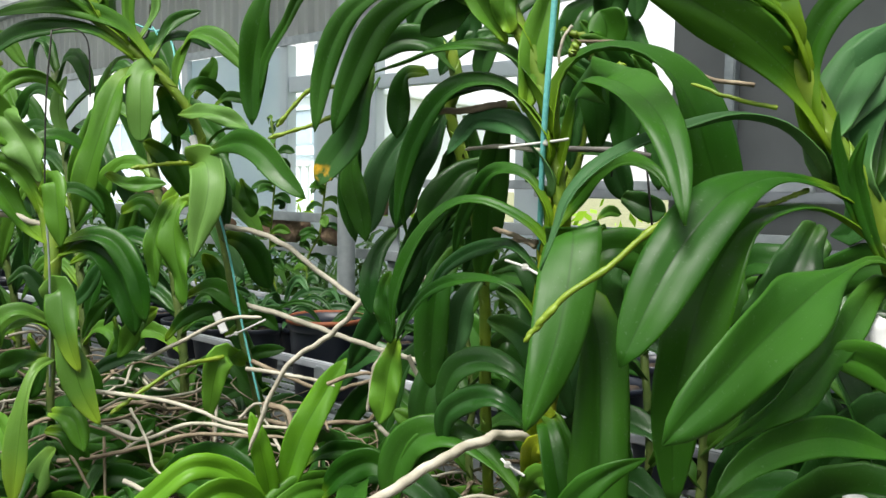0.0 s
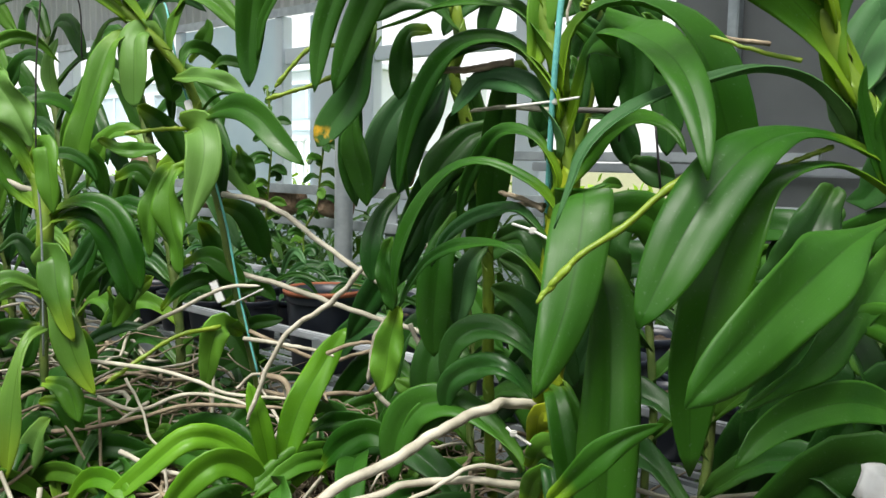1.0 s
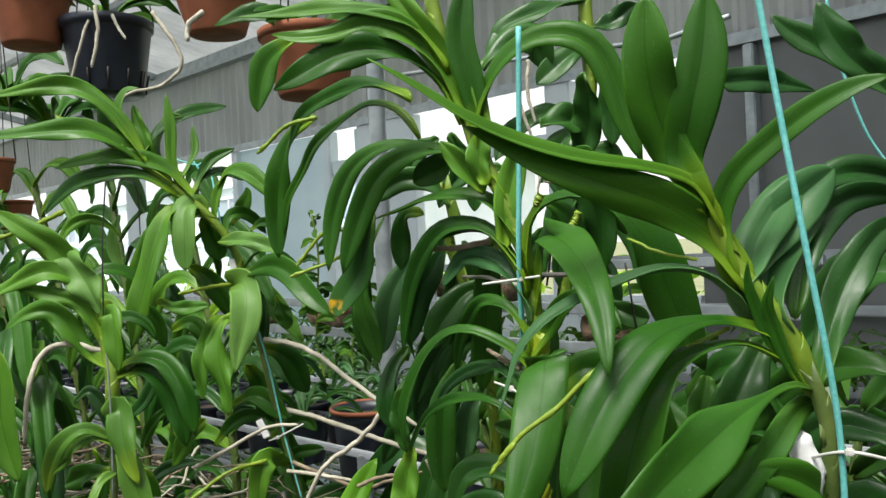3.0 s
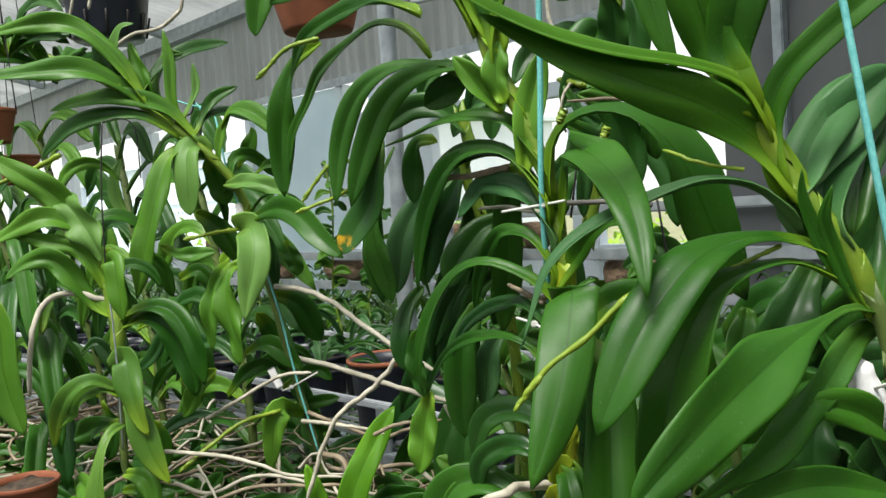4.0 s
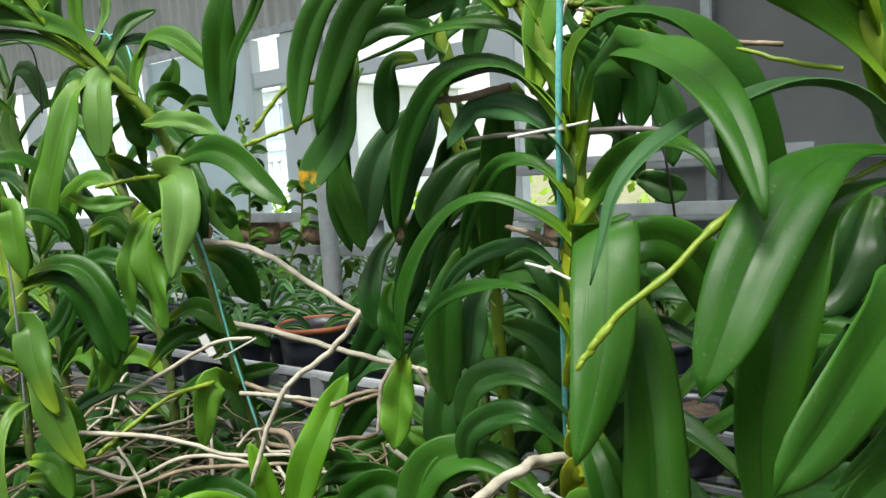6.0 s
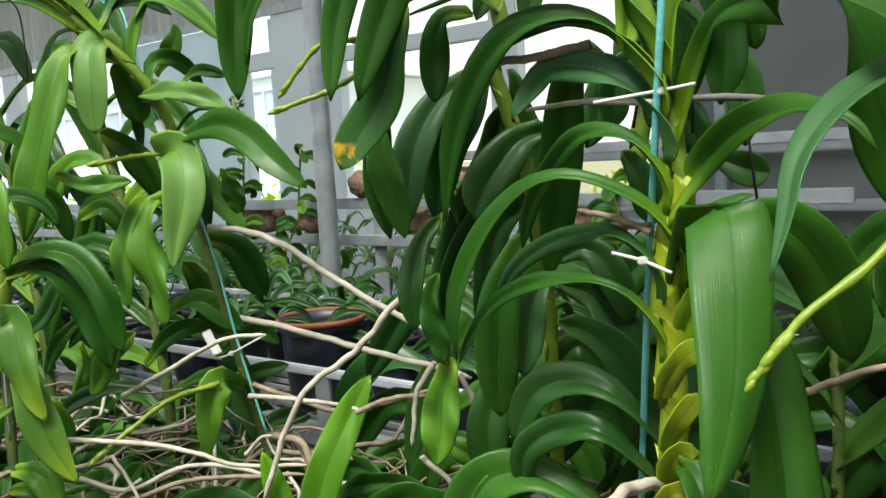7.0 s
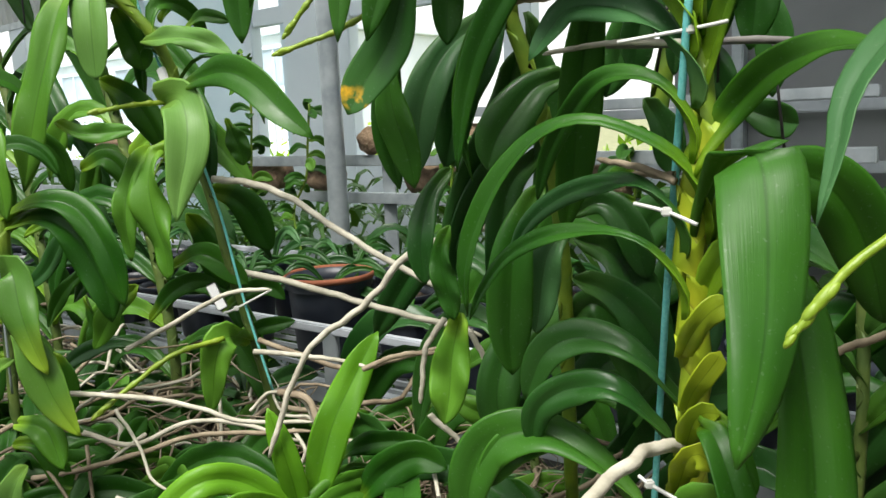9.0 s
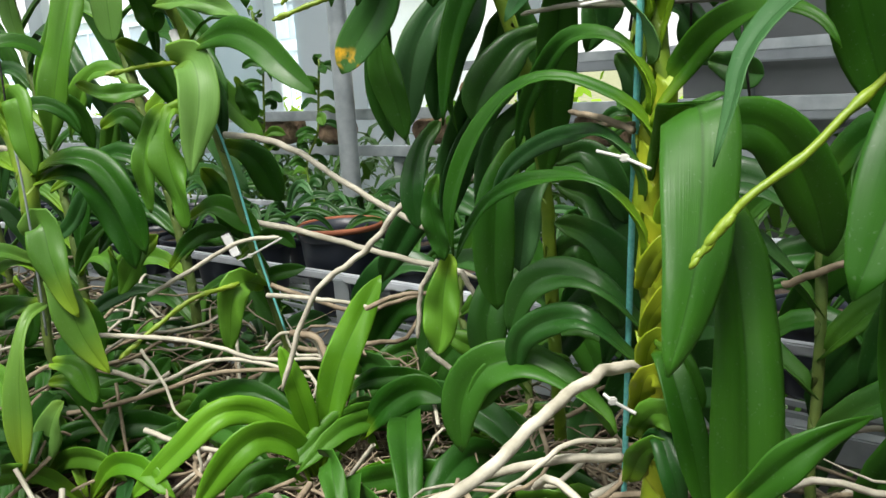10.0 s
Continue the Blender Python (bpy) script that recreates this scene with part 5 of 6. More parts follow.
leaf(behind, "n", 0.014, (10, 0), (0.158, 0.900, 1.326), (0.180, 0.900, 1.302), (0.185, 0.900, 1.277))
leaf(behind, "d", 0.017, (40, 10), (0.189, 0.920, 1.218), (0.202, 0.920, 1.246), (0.208, 0.920, 1.280))
leaf(behind, "n", 0.032, (20, 0), (0.152, 0.840, 1.299), (0.179, 0.850, 1.285), (0.197, 0.860, 1.249), (0.194, 0.860, 1.197))
leaf(behind, "n", 0.026, (20, 0), (0.135, 0.850, 1.277), (0.159, 0.860, 1.262), (0.171, 0.860, 1.236), (0.174, 0.870, 1.200))
leaf(behind, "n", 0.020, (30, 0), (0.199, 0.850, 1.286), (0.216, 0.860, 1.267), (0.224, 0.870, 1.236))
root(behind, 0.0016, (0.147, 0.850, 1.312), (0.140, 0.850, 1.302), (0.136, 0.850, 1.284), (0.140, 0.850, 1.266))

young = empty("young_orchid", label="small young orchid shoot with bright green strap leaves", category="orchid")
leaf(young, "v", 0.037, (10, 0), (-0.174, 1.030, 0.752), (-0.163, 1.030, 0.803), (-0.144, 1.040, 0.868), (-0.117, 1.060, 0.916), (-0.095, 1.075, 0.956), fold=0.4)
leaf(young, "v", 0.026, (15, 5), (-0.176, 1.030, 0.745), (-0.175, 1.020, 0.808), (-0.182, 1.010, 0.856), (-0.195, 1.010, 0.904), fold=0.5)
leaf(young, "v", 0.030, (62, 20), (-0.174, 1.020, 0.750), (-0.190, 1.010, 0.807), (-0.225, 1.000, 0.838), (-0.256, 0.980, 0.845), (-0.294, 0.970, 0.815), (-0.348, 0.960, 0.768))
leaf(young, "v", 0.033, (62, 15), (-0.178, 1.020, 0.737), (-0.183, 1.000, 0.793), (-0.208, 0.980, 0.821), (-0.234, 0.960, 0.814), (-0.279, 0.950, 0.762))
leaf(young, "m", 0.031, (50, 15), (-0.169, 1.020, 0.737), (-0.121, 0.990, 0.761), (-0.066, 0.970, 0.779), (-0.010, 0.960, 0.787))
leaf(young, "m", 0.038, (40, 10), (-0.127, 1.050, 0.782), (-0.092, 1.040, 0.824), (-0.060, 1.030, 0.843), (-0.031, 1.020, 0.834))
leaf(young, "m", 0.025, (62, 20), (-0.154, 1.080, 0.807), (-0.127, 1.080, 0.832), (-0.087, 1.070, 0.844), (-0.044, 1.060, 0.840))
leaf(young, "v", 0.019, (20, 10), (-0.167, 1.030, 0.745), (-0.148, 1.030, 0.783), (-0.123, 1.030, 0.798))
leaf(young, "l", 0.027, (30, 10), (-0.295, 1.120, 0.807), (-0.333, 1.120, 0.795), (-0.376, 1.120, 0.780), blunt=0.8)
leaf(young, "m", 0.029, (62, 20), (-0.182, 1.010, 0.737), (-0.204, 1.000, 0.768), (-0.233, 0.980, 0.774), (-0.256, 0.970, 0.749))
root(young, 0.0031, (-0.365, 1.050, 0.802), (-0.316, 1.040, 0.786), (-0.252, 1.030, 0.777), (-0.197, 1.020, 0.756), name="root")
root(young, 0.0030, (-0.464, 1.080, 0.813), (-0.410, 1.080, 0.821), (-0.350, 1.080, 0.836), (-0.290, 1.080, 0.853), (-0.232, 1.080, 0.854), (-0.169, 1.080, 0.853), mat=ROOT_BROWN)
root(young, 0.0021, (-0.302, 1.030, 0.798), (-0.296, 1.020, 0.768), (-0.306, 1.020, 0.723))
root(young, 0.0019, (-0.369, 1.080, 0.884), (-0.344, 1.070, 0.847), (-0.331, 1.060, 0.817), (-0.298, 1.050, 0.799))
root(young, 0.0039, (-0.205, 1.100, 0.889), (-0.174, 1.090, 0.884), (-0.158, 1.080, 0.847), (-0.146, 1.070, 0.804), (-0.123, 1.060, 0.768), (-0.098, 1.050, 0.718), mat=ROOT_BROWN)
root(young, 0.0030, (-0.235, 1.150, 0.933), (-0.181, 1.140, 0.914), (-0.126, 1.120, 0.904), (-0.085, 1.100, 0.919), (-0.036, 1.080, 0.936), mat=ROOT_BROWN)
root(young, 0.0020, (-0.236, 1.100, 0.870), (-0.214, 1.100, 0.889), (-0.183, 1.100, 0.881), (-0.167, 1.100, 0.847))
root(young, 0.0023, (-0.349, 1.100, 0.849), (-0.386, 1.100, 0.823), (-0.425, 1.100, 0.783), (-0.421, 1.100, 0.740))
root(young, 0.0022, (-0.198, 1.120, 0.841), (-0.182, 1.100, 0.820), (-0.209, 1.090, 0.792), (-0.224, 1.080, 0.756))

# ---- benches, rack and pots ----
def bench(name, s0, s1, n0, n1, z, label, upstand=0.0):
    b = empty(name, spot((s0 + s1) / 2, (n0 + n1) / 2), label, "bench", "growing benches")
    inv = Matrix.Translation(-Vector(spot((s0 + s1) / 2, (n0 + n1) / 2)))
    made = []
    for n in (n0, n1):
        made.append(bar("rail", spot(s0, n, z), spot(s1, n, z), 0.022, 0.034, GALV, b))
        if upstand:
            made.append(bar("rail", spot(s0, n, z + upstand), spot(s1, n, z + upstand), 0.014, 0.014, RAIL, b))
    for s in (s0, s1):
        made.append(bar("rail", spot(s, n0, z), spot(s, n1, z), 0.022, 0.034, GALV, b))
    k = 0
    s = s0
    while s <= s1 + 0.01:
        for n in (n0, n1):
            made.append(bar("leg", spot(s, n, 0.0), spot(s, n, z + upstand), 0.024, 0.024, GALV, b))
        s += (s1 - s0) / 5
    for n in np.arange(n0 + 0.03, n1, 0.035):
        made.append(bar("slat", spot(s0, n, z + 0.012), spot(s1, n, z + 0.012), 0.007, 0.007, GALV, b, 0))
    for o in made:
        o.data.transform(inv)
    return b


bench("growing_bench", -1.2, 3.6, 0.34, 0.95, 0.70, "galvanised wire-top bench under the tall orchids")
bench("growing_bench", -1.2, 4.6, 1.10, 1.62, 0.735, "galvanised wire-top bench crowded with potted plants", 0.105)


def lathe(profile, sides=28, caps=True):
    rows = [[(r * math.cos(a), r * math.sin(a), z) for a in np.linspace(0, 2 * math.pi, sides, endpoint=False)] for r, z in profile]
    return loft(rows, caps=caps)


def pot(loc, top, low, high, mat, label, name="plant_pot", group="potted plants", holes=False, hanger=None):
    p = empty(name, loc, label, "pot", group)
    wall_t = top * 0.06
    prof = [(low * 0.2, 0.0), (low, 0.0), (low + 0.002, 0.004), (top * 0.94, high * 0.86), (top * 0.945, high * 0.87), (top, high * 0.88), (top * 1.01, high * 0.99), (top * 0.995, high),
            (top - wall_t, high), (top - wall_t * 1.3, high * 0.88), (low * 0.92, high * 0.1), (low * 0.2, high * 0.1)]
    part("pot_body", lathe(prof), mat, p)
    bm = bmesh.new()
    bmesh.ops.create_circle(bm, cap_ends=True, segments=24, radius=top * 0.9)
    bmesh.ops.subdivide_edges(bm, edges=bm.edges[:], cuts=3, use_grid_fill=True)
    for v in bm.verts:
        v.co.z = high * 0.86 + 0.008 * noise.noise(v.co * 60 + Vector(loc))
    part("soil", bm, SOIL, p)
    if holes:
        for a in np.arange(0, 6.28, 0.52):
            r0, r1 = low + (top - low) * 0.02, low + (top - low) * 0.34
            q0 = Vector((math.cos(a) * (r0 + 0.0025), math.sin(a) * (r0 + 0.0025), high * 0.03))
            q1 = Vector((math.cos(a) * (r1 + 0.0025), math.sin(a) * (r1 + 0.0025), high * 0.30))
            part("slot", tube([q0, q1], 0.0022, 3, 5), WIRE, p)
    if hanger:
        for a in (0.4, 2.5, 4.6):
            part("hanger_wire", tube([(top * math.cos(a), top * math.sin(a), high * 0.97), (top * 0.35 * math.cos(a), top * 0.35 * math.sin(a), high + hanger * 0.6), (0, 0, high + hanger)], 0.0013, 12, 5), WIRE, p)
    return p


def sprout(name, loc, count, length, width, seed, kinds="nd", lift=1.0, label="small potted orchid with narrow strap leaves", group="potted plants", spread=1.0):
    """A low fan of strap leaves rising from one foot."""
    p = empty(name, label=label, category="orchid", group=group)
    rng = np.random.default_rng(seed)
    for i in range(count):
        a = rng.uniform(0, 6.283)
        out = np.array([math.cos(a), math.sin(a), 0]) * spread
        L = length * rng.uniform(0.6, 1.1)
        up = lift * rng.uniform(0.4, 1.1)
        foot = np.array(loc) + out * 0.006
        leaf(p, kinds[rng.integers(len(kinds))], width * rng.uniform(0.75, 1.2), (rng.uniform(10, 60), rng.uniform(0, 30)), foot, foot + out * L * 0.3 + np.array([0, 0, L * 0.42 * up]), foot + out * L * 0.65 + np.array([0, 0, L * 0.55 * up]), foot + out * L + np.array([0, 0, L * 0.35 * up]), n=11)
    return p


def climber(name, loc, height, seed, kinds="nnd", lean=(0.0, 0.0), length=0.2, width=0.042, step=0.03, label="climbing orchid with arching green leaves", swing=25, thick=0.008):
    """A tall orchid: one jointed stem and two ranks of arching leaves."""
    p = empty(name, label=label, category="orchid", group="tall orchids on the bench")
    rng = np.random.default_rng(seed)
    base = np.array(loc, float)
    side = np.array([lean[0], lean[1], 0.0])
    line = [base + side * (f * f) + np.array([0, 0, height * f]) + rng.normal(0, 0.006, 3) for f in np.linspace(0, 1, 5)]
    stem(p, thick, *line, mat=STEM_OLIVE)
    count = int(height / step)
    pts = smooth_line(line, count + 1)
    turn0 = rng.uniform(-swing, swing)
    for i in range(3, count + 1):
        f = i / count
        a = radians(turn0 + rng.uniform(-18, 18))
        d = ALONG * math.cos(a) + AWAY * math.sin(a)
        d = d * (1 if i % 2 else -1)
        L = length * rng.uniform(0.8, 1.15) * (0.75 if f > 0.9 else 1.0)
        rise, fall = L * rng.uniform(0.22, 0.4) * (1.6 if f > 0.9 else 1), L * rng.uniform(0.15, 0.7) * (0.1 if f > 0.9 else 1)
        b = pts[i]
        leaf(p, kinds[rng.integers(len(kinds))], width * rng.uniform(0.8, 1.15), (rng.uniform(40, 70), rng.uniform(0, 40)), b, b + d * L * 0.28 + np.array([0, 0, rise * 0.8]), b + d * L * 0.58 + np.array([0, 0, rise * 0.75]), b + d * L * 0.85 + np.array([0, 0, -fall * 0.35]), b + d * L * 0.95 + np.array([0, 0, -fall]), n=13)
    return p


# terracotta bowl and black nursery pots on the far bench
bowl = pot((-0.244, 1.68, 0.752), 0.076, 0.058, 0.155, BLACKP, "wide dark pot with an orange-red rim on the wire bench", "wide_pot")
part("rim", lathe([(0.0735, 0.150), (0.0785, 0.149), (0.0793, 0.155), (0.0772, 0.159), (0.0740, 0.157), (0.0735, 0.150)], 32, False), TERRA, bowl, "orange-red clay rim")
sprout("small_orchid", (-0.244, 1.68, 0.885), 5, 0.08, 0.01, 3, "nd")
rng = np.random.default_rng(11)
for i, s in enumerate(np.arange(-0.7, 3.6, 0.135)):
    for j, n in enumerate((1.20, 1.34, 1.49)):
        at = spot(s + rng.uniform(-0.02, 0.02), n + rng.uniform(-0.015, 0.015), 0.752)
        if np.linalg.norm(at[:2] - np.array([-0.244, 1.68])) < 0.15:
            continue
        if rng.uniform() < 0.03:
            continue
        h = rng.uniform(0.085, 0.115)
        pot(at, 0.058, 0.042, h, BLACKP, "black plastic nursery pot on the wire bench")
        if rng.uniform() < 0.6:
            sprout("small_orchid", at + np.array([0, 0, h * 0.86]), int(rng.integers(4, 8)), rng.uniform(0.11, 0.2), rng.uniform(0.012, 0.022), 100 + i * 3 + j, "nddb", rng.uniform(0.7, 1.5))

# rack of rails behind the far bench, with bark mounts
rack = empty("mount_rack", spot(1.5, 1.66), "grey steel rack of rails holding bark mounts", "rack")
made = []
for z in (1.075, 0.985, 0.62):
    made.append(bar("rail", spot(0.45, 1.66, z), spot(4.6, 1.66, z), 0.02, 0.026, GALV, rack))
made.append(bar("rail", spot(0.45, 1.66, 1.175), spot(1.52, 1.66, 1.175), 0.02, 0.02, GALV, rack))
for s in (1.50, 2.6, 3.6):
    made.append(bar("upright", spot(s, 1.675, 0), spot(s, 1.675, 1.185 if s < 1.6 else 1.08), 0.03, 0.02, GALV, rack))
for o in made:
    o.data.transform(Matrix.Translation(-Vector(spot(1.5, 1.66))))


def log(loc, r, length, seed, upright=False, facing=False):
    rows = []
    for i, v in enumerate(np.linspace(0, 1, 14)):
        row = []
        for k in range(20):
            a = k / 20 * 2 * math.pi
            q = Vector((math.cos(a) * 1.5, math.sin(a) * 1.5, v * 4 + seed))
            rr = r * (1 + 0.22 * noise.noise(q) + 0.10 * noise.noise(q * 4)) * (0.86 if i in (0, 13) else 1)
            row.append((math.cos(a) * rr, math.sin(a) * rr, (v - 0.5) * length))
        rows.append(row)
    ob = part("bark_log", loft(rows), BARK)
    turn = Matrix.Identity(4) if upright else Matrix.Rotation(math.atan2(0.605, -0.796), 4, "Z") @ Matrix.Rotation(math.pi / 2, 4, "Y")
    if facing:
        turn = Matrix.Rotation(math.atan2(0.605, -0.796), 4, "Z") @ Matrix.Rotation(math.pi / 2, 4, "X")
    ob.matrix_world = Matrix.Translation(loc) @ turn
    return tagged(ob, "rough brown bark log used as an orchid mount", "log", "bark mounts")


log(spot(1.98, 1.70, 1.035), 0.036, 0.17, 1)
log(spot(1.74, 1.70, 1.03), 0.032, 0.10, 9)
log(spot(1.538, 1.71, 1.122), 0.031, 0.14, 2, facing=True)
log(spot(1.248, 1.71, 1.118), 0.032, 0.14, 3, facing=True)
log(spot(1.40, 1.71, 1.03), 0.032, 0.12, 5)
log(spot(2.35, 1.70, 1.03), 0.034, 0.15, 6)
log(spot(0.95, 1.70, 1.03), 0.033, 0.12, 7)
log(spot(2.75, 1.70, 1.125), 0.035, 0.13, 8)


def vine(name, loc, height, seed, leaf_len=0.05, leaf_w=0.022, count=22, lean=(0, 0), label="leafy vine with small oval leaves on the rack"):
    p = empty(name, label=label, category="plant", group="rack plants")
    rng = np.random.default_rng(seed)
    base = np.array(loc, float)
    line = [base + np.array([lean[0] * f, lean[1] * f, height * f]) + rng.normal(0, 0.012, 3) for f in np.linspace(0, 1, 5)]
    part("stem", tube(line, 0.003, 24, 6), STEM_GREEN, p)
    pts = smooth_line(line, count)
    for i in range(2, count):
        a = rng.uniform(0, 6.283)
        d = np.array([math.cos(a), math.sin(a), rng.uniform(-0.2, 0.5)])
        L = leaf_len * rng.uniform(0.7, 1.3)
        leaf(p, "ndnl"[rng.integers(4)], leaf_w * rng.uniform(0.8, 1.3), (rng.uniform(0, 50), rng.uniform(0, 40)), pts[i], pts[i] + d * L * 0.5 + np.array([0, 0, 0.006]), pts[i] + d * L + np.array([0, 0, -0.012]), n=9)
    return p


vine("rack_vine", spot(1.84, 1.55, 0.85), 0.50, 1, count=26)
vine("rack_vine", spot(1.72, 1.58, 0.85), 0.36, 2, lean=(0.05, 0))
vine("rack_vine", spot(2.25, 1.55, 0.85), 0.40, 3)
vine("rack_vine", spot(1.25, 1.60, 0.85), 0.28, 4)
vine("rack_vine", spot(0.85, 1.62, 0.85), 0.26, 6)

# more tall orchids further along the bench and on the far one
for i, (s, n, h, ln) in enumerate([(1.18, 0.86, 0.62, (-0.10, 0.05)), (1.36, 0.62, 0.60, (-0.14, 0.02)), (1.50, 0.85, 0.66, (-0.10, 0.08)), (1.66, 0.60, 0.62, (-0.1, 0.0)), (1.80, 0.84, 0.70, (-0.12, 0.05)),
                                (2.00, 0.66, 0.66, (-0.1, 0.1)), (2.22, 0.85, 0.72, (-0.12, 0)), (2.45, 0.64, 0.72, (-0.1, 0.05)), (2.70, 0.82, 0.76, (-0.1, 0.0)), (2.95, 0.62, 0.74, (-0.1, 0.0)), (3.3, 0.80, 0.80, (-0.1, 0.0))]):
    climber("climbing_orchid", spot(s, n, 0.71), h, 40 + i, "nndl", ln, 0.19, 0.036, 0.034)
# dark row near n 0.97 is added to cover the bright low wall behind
for i, (s, n, h) in enumerate([(0.30, 0.86, 0.34), (0.05, 0.84, 0.42), (-0.18, 0.80, 0.44), (-0.42, 0.74, 0.5), (0.62, 0.90, 0.28), (0.42, 0.99, 0.3), (0.18, 0.99, 0.34), (-0.06, 0.97, 0.36), (-0.3, 0.95, 0.4), (0.78, 1.0, 0.2), (-0.6, 0.9, 0.5), (-0.8, 0.8, 0.5)]):
    climber("climbing_orchid", spot(s, n, 0.71), h, 80 + i, "ddn", (0.0, 0.02), 0.2, 0.044, 0.032, "dark green climbing orchid low on the bench", thick=0.005)
for i, (s, n) in enumerate([(1.05, 0.55), (1.25, 0.48), (1.42, 0.44), (1.6, 0.42), (1.02, 0.80), (0.88, 0.84), (1.22, 0.72), (0.72, 0.86), (1.9, 0.46), (1.15, 0.95), (0.95, 0.47), (1.12, 0.40), (1.30, 0.57), (1.48, 0.53), (1.70, 0.50), (1.33, 0.40), (1.55, 0.66), (1.80, 0.62), (0.98, 0.66), (1.10, 0.66), (2.1, 0.5), (0.52, 0.82), (1.03, 0.72), (1.2, 0.86), (1.36, 0.78), (0.40, 0.78), (0.58, 0.66), (0.92, 0.90), (1.4, 0.92)]):
    sprout("young_orchid", spot(s, n, 0.735), 8, 0.2, 0.03, 300 + i, "nndl", 0.8, "young orchid with strap leaves on the bench", "young orchids on the bench")

for i, (s, n) in enumerate([(0.96, 0.56), (1.12, 0.58), (0.60, 0.60), (1.26, 0.64), (1.05, 0.50), (1.18, 0.50), (0.50, 0.70), (0.66, 0.82), (0.82, 0.78), (1.32, 0.50)]):
    sprout("young_orchid", spot(s, n, 0.735), 7, 0.15, 0.022, 400 + i, "nlvn", 1.0, "young orchid with light green leaves among the roots", "young orchids on the bench")

# matted aerial roots and bark litter over the bench top

def strand(rng, s_span, n_span, z_span, radius, bend, lengths):
    """Vertices and faces of one wandering root."""
    s, n, z = rng.uniform(*s_span), rng.uniform(*n_span), rng.uniform(*z_span)
    a, L = rng.uniform(0, 6.283), rng.uniform(*lengths)
    pts = [spot(s, n, z)]
    for k in range(10):
        for attempt in range(8):
            a += rng.uniform(-bend, bend) + (1.3 if attempt else 0.0)
            d = ALONG * math.cos(a) + AWAY * math.sin(a)
            q = pts[-1] + d * L / 10 + np.array([0, 0, rng.normal(0, 0.013)])
            if n_span[0] < q @ AWAY < n_span[1]:
                break
        # the young shoot stands clear of the roots
        clear = 0.55 < q @ ALONG < 1.0 and q @ AWAY < 0.76
        q[2] = min(max(q[2], z_span[0]), 0.762 if clear else z_span[1] + 0.03)
        pts.append(q)
    line = smooth_line(pts, 24)
    r = radius * rng.uniform(0.5, 1.25)
    tang = np.gradient(line, axis=0)
    verts, faces = [], []
    for j in range(24):
        t = unit(tang[j])
        u = unit(np.cross(t, (0.1, 0.2, 1.0)))
        w = np.cross(u, t)
        for c in range(5):
            verts.append(tuple(line[j] + r * (1 - 0.8 * (j / 23) ** 4) * (u * math.cos(c * 1.2566) + w * math.sin(c * 1.2566))))
    for j in range(23):
        for c in range(5):
            c2 = (c + 1) % 5
            faces.append((j * 5 + c, j * 5 + c2, j * 5 + 5 + c2, j * 5 + 5 + c))
    return verts, faces


def strand_mesh(name, verts, faces, mat):
    me = bpy.data.meshes.new(name)
    me.from_pydata(verts, [], faces)
    me.materials.append(mat)
    for p in me.polygons:
        p.use_smooth = True
    return new(name, me)


def matting(name, count, s_span, n_span, z_span, radius, mat, label, seed, bend=0.8):
    """A joined mat of roots past counting."""
    rng = np.random.default_rng(seed)
    verts, faces = [], []
    for i in range(count):
        v, f = strand(rng, s_span, n_span, z_span, radius, bend, (0.14, 0.45))
        k = len(verts)
        verts += v
        faces += [tuple(k + x for x in q) for q in f]
    return tagged(strand_mesh(name, verts, faces, mat), label, "roots", kind="stuff")


def tangle(count, s_span, n_span, z_span, radius, mats, label, seed):
    """Single long roots lying over the bench."""
    rng = np.random.default_rng(seed)
    p = empty("aerial_roots", label=label, category="roots")
    for i in range(count):
        v, f = strand(rng, s_span, n_span, z_span, radius, 0.95, (0.25, 0.6))
        strand_mesh("root", v, f, mats[i % len(mats)]).parent = p
    return p


# extra brown roots among the pale ones also put the bench's shade into colour
tangle(165, (0.15, 2.2), (0.42, 0.95), (0.735, 0.83), 0.0031, (ROOT, ROOT_BROWN, ROOT_BROWN), "tangle of pale aerial roots over the bench", 1)
tangle(60, (-0.6, 0.3), (0.60, 0.98), (0.73, 0.84), 0.0026, (ROOT, ROOT_BROWN), "tangle of grey aerial roots under the dark leaves", 3)
tangle(30, (0.98, 1.8), (0.55, 0.95), (0.78, 0.86), 0.0026, (ROOT_BROWN, ROOT, ROOT_BROWN), "pale aerial roots wandering above the bench", 9)
matting("old_root_mat", 230, (-0.5, 2.2), (0.36, 0.95), (0.72, 0.775), 0.0024, ROOT_BROWN, "brown withered roots matted on the bench", 2)
matting("dry_fibre", 330, (0.5, 0.95), (0.66, 0.95), (0.73, 0.785), 0.0013, ROOT_BROWN, "heap of dry brown fibre on the bench", 4)
tray = part("litter", box((3.2, 0.56, 0.012), (0, 0, 0)), SOIL, label="dark layer of bark litter on the bench", smooth=False)
tray.matrix_world = Matrix.Translation(spot(0.6, 0.645, 0.722)) @ Matrix.Rotation(math.atan2(0.605, -0.796), 4, "Z")
tagged(tray, category="litter", kind="stuff")

# hanging pots under the roof
pot((-0.679, 1.500, 1.552), 0.086, 0.062, 0.142, BLACKP, "black plastic pot hanging on wires", "hanging_pot", "hanging pots", True, 0.7)
pot((-0.802, 1.450, 1.646), 0.074, 0.05, 0.10, TERRA, "terracotta pot hanging on wires", "hanging_pot", "hanging pots", False, 0.7)
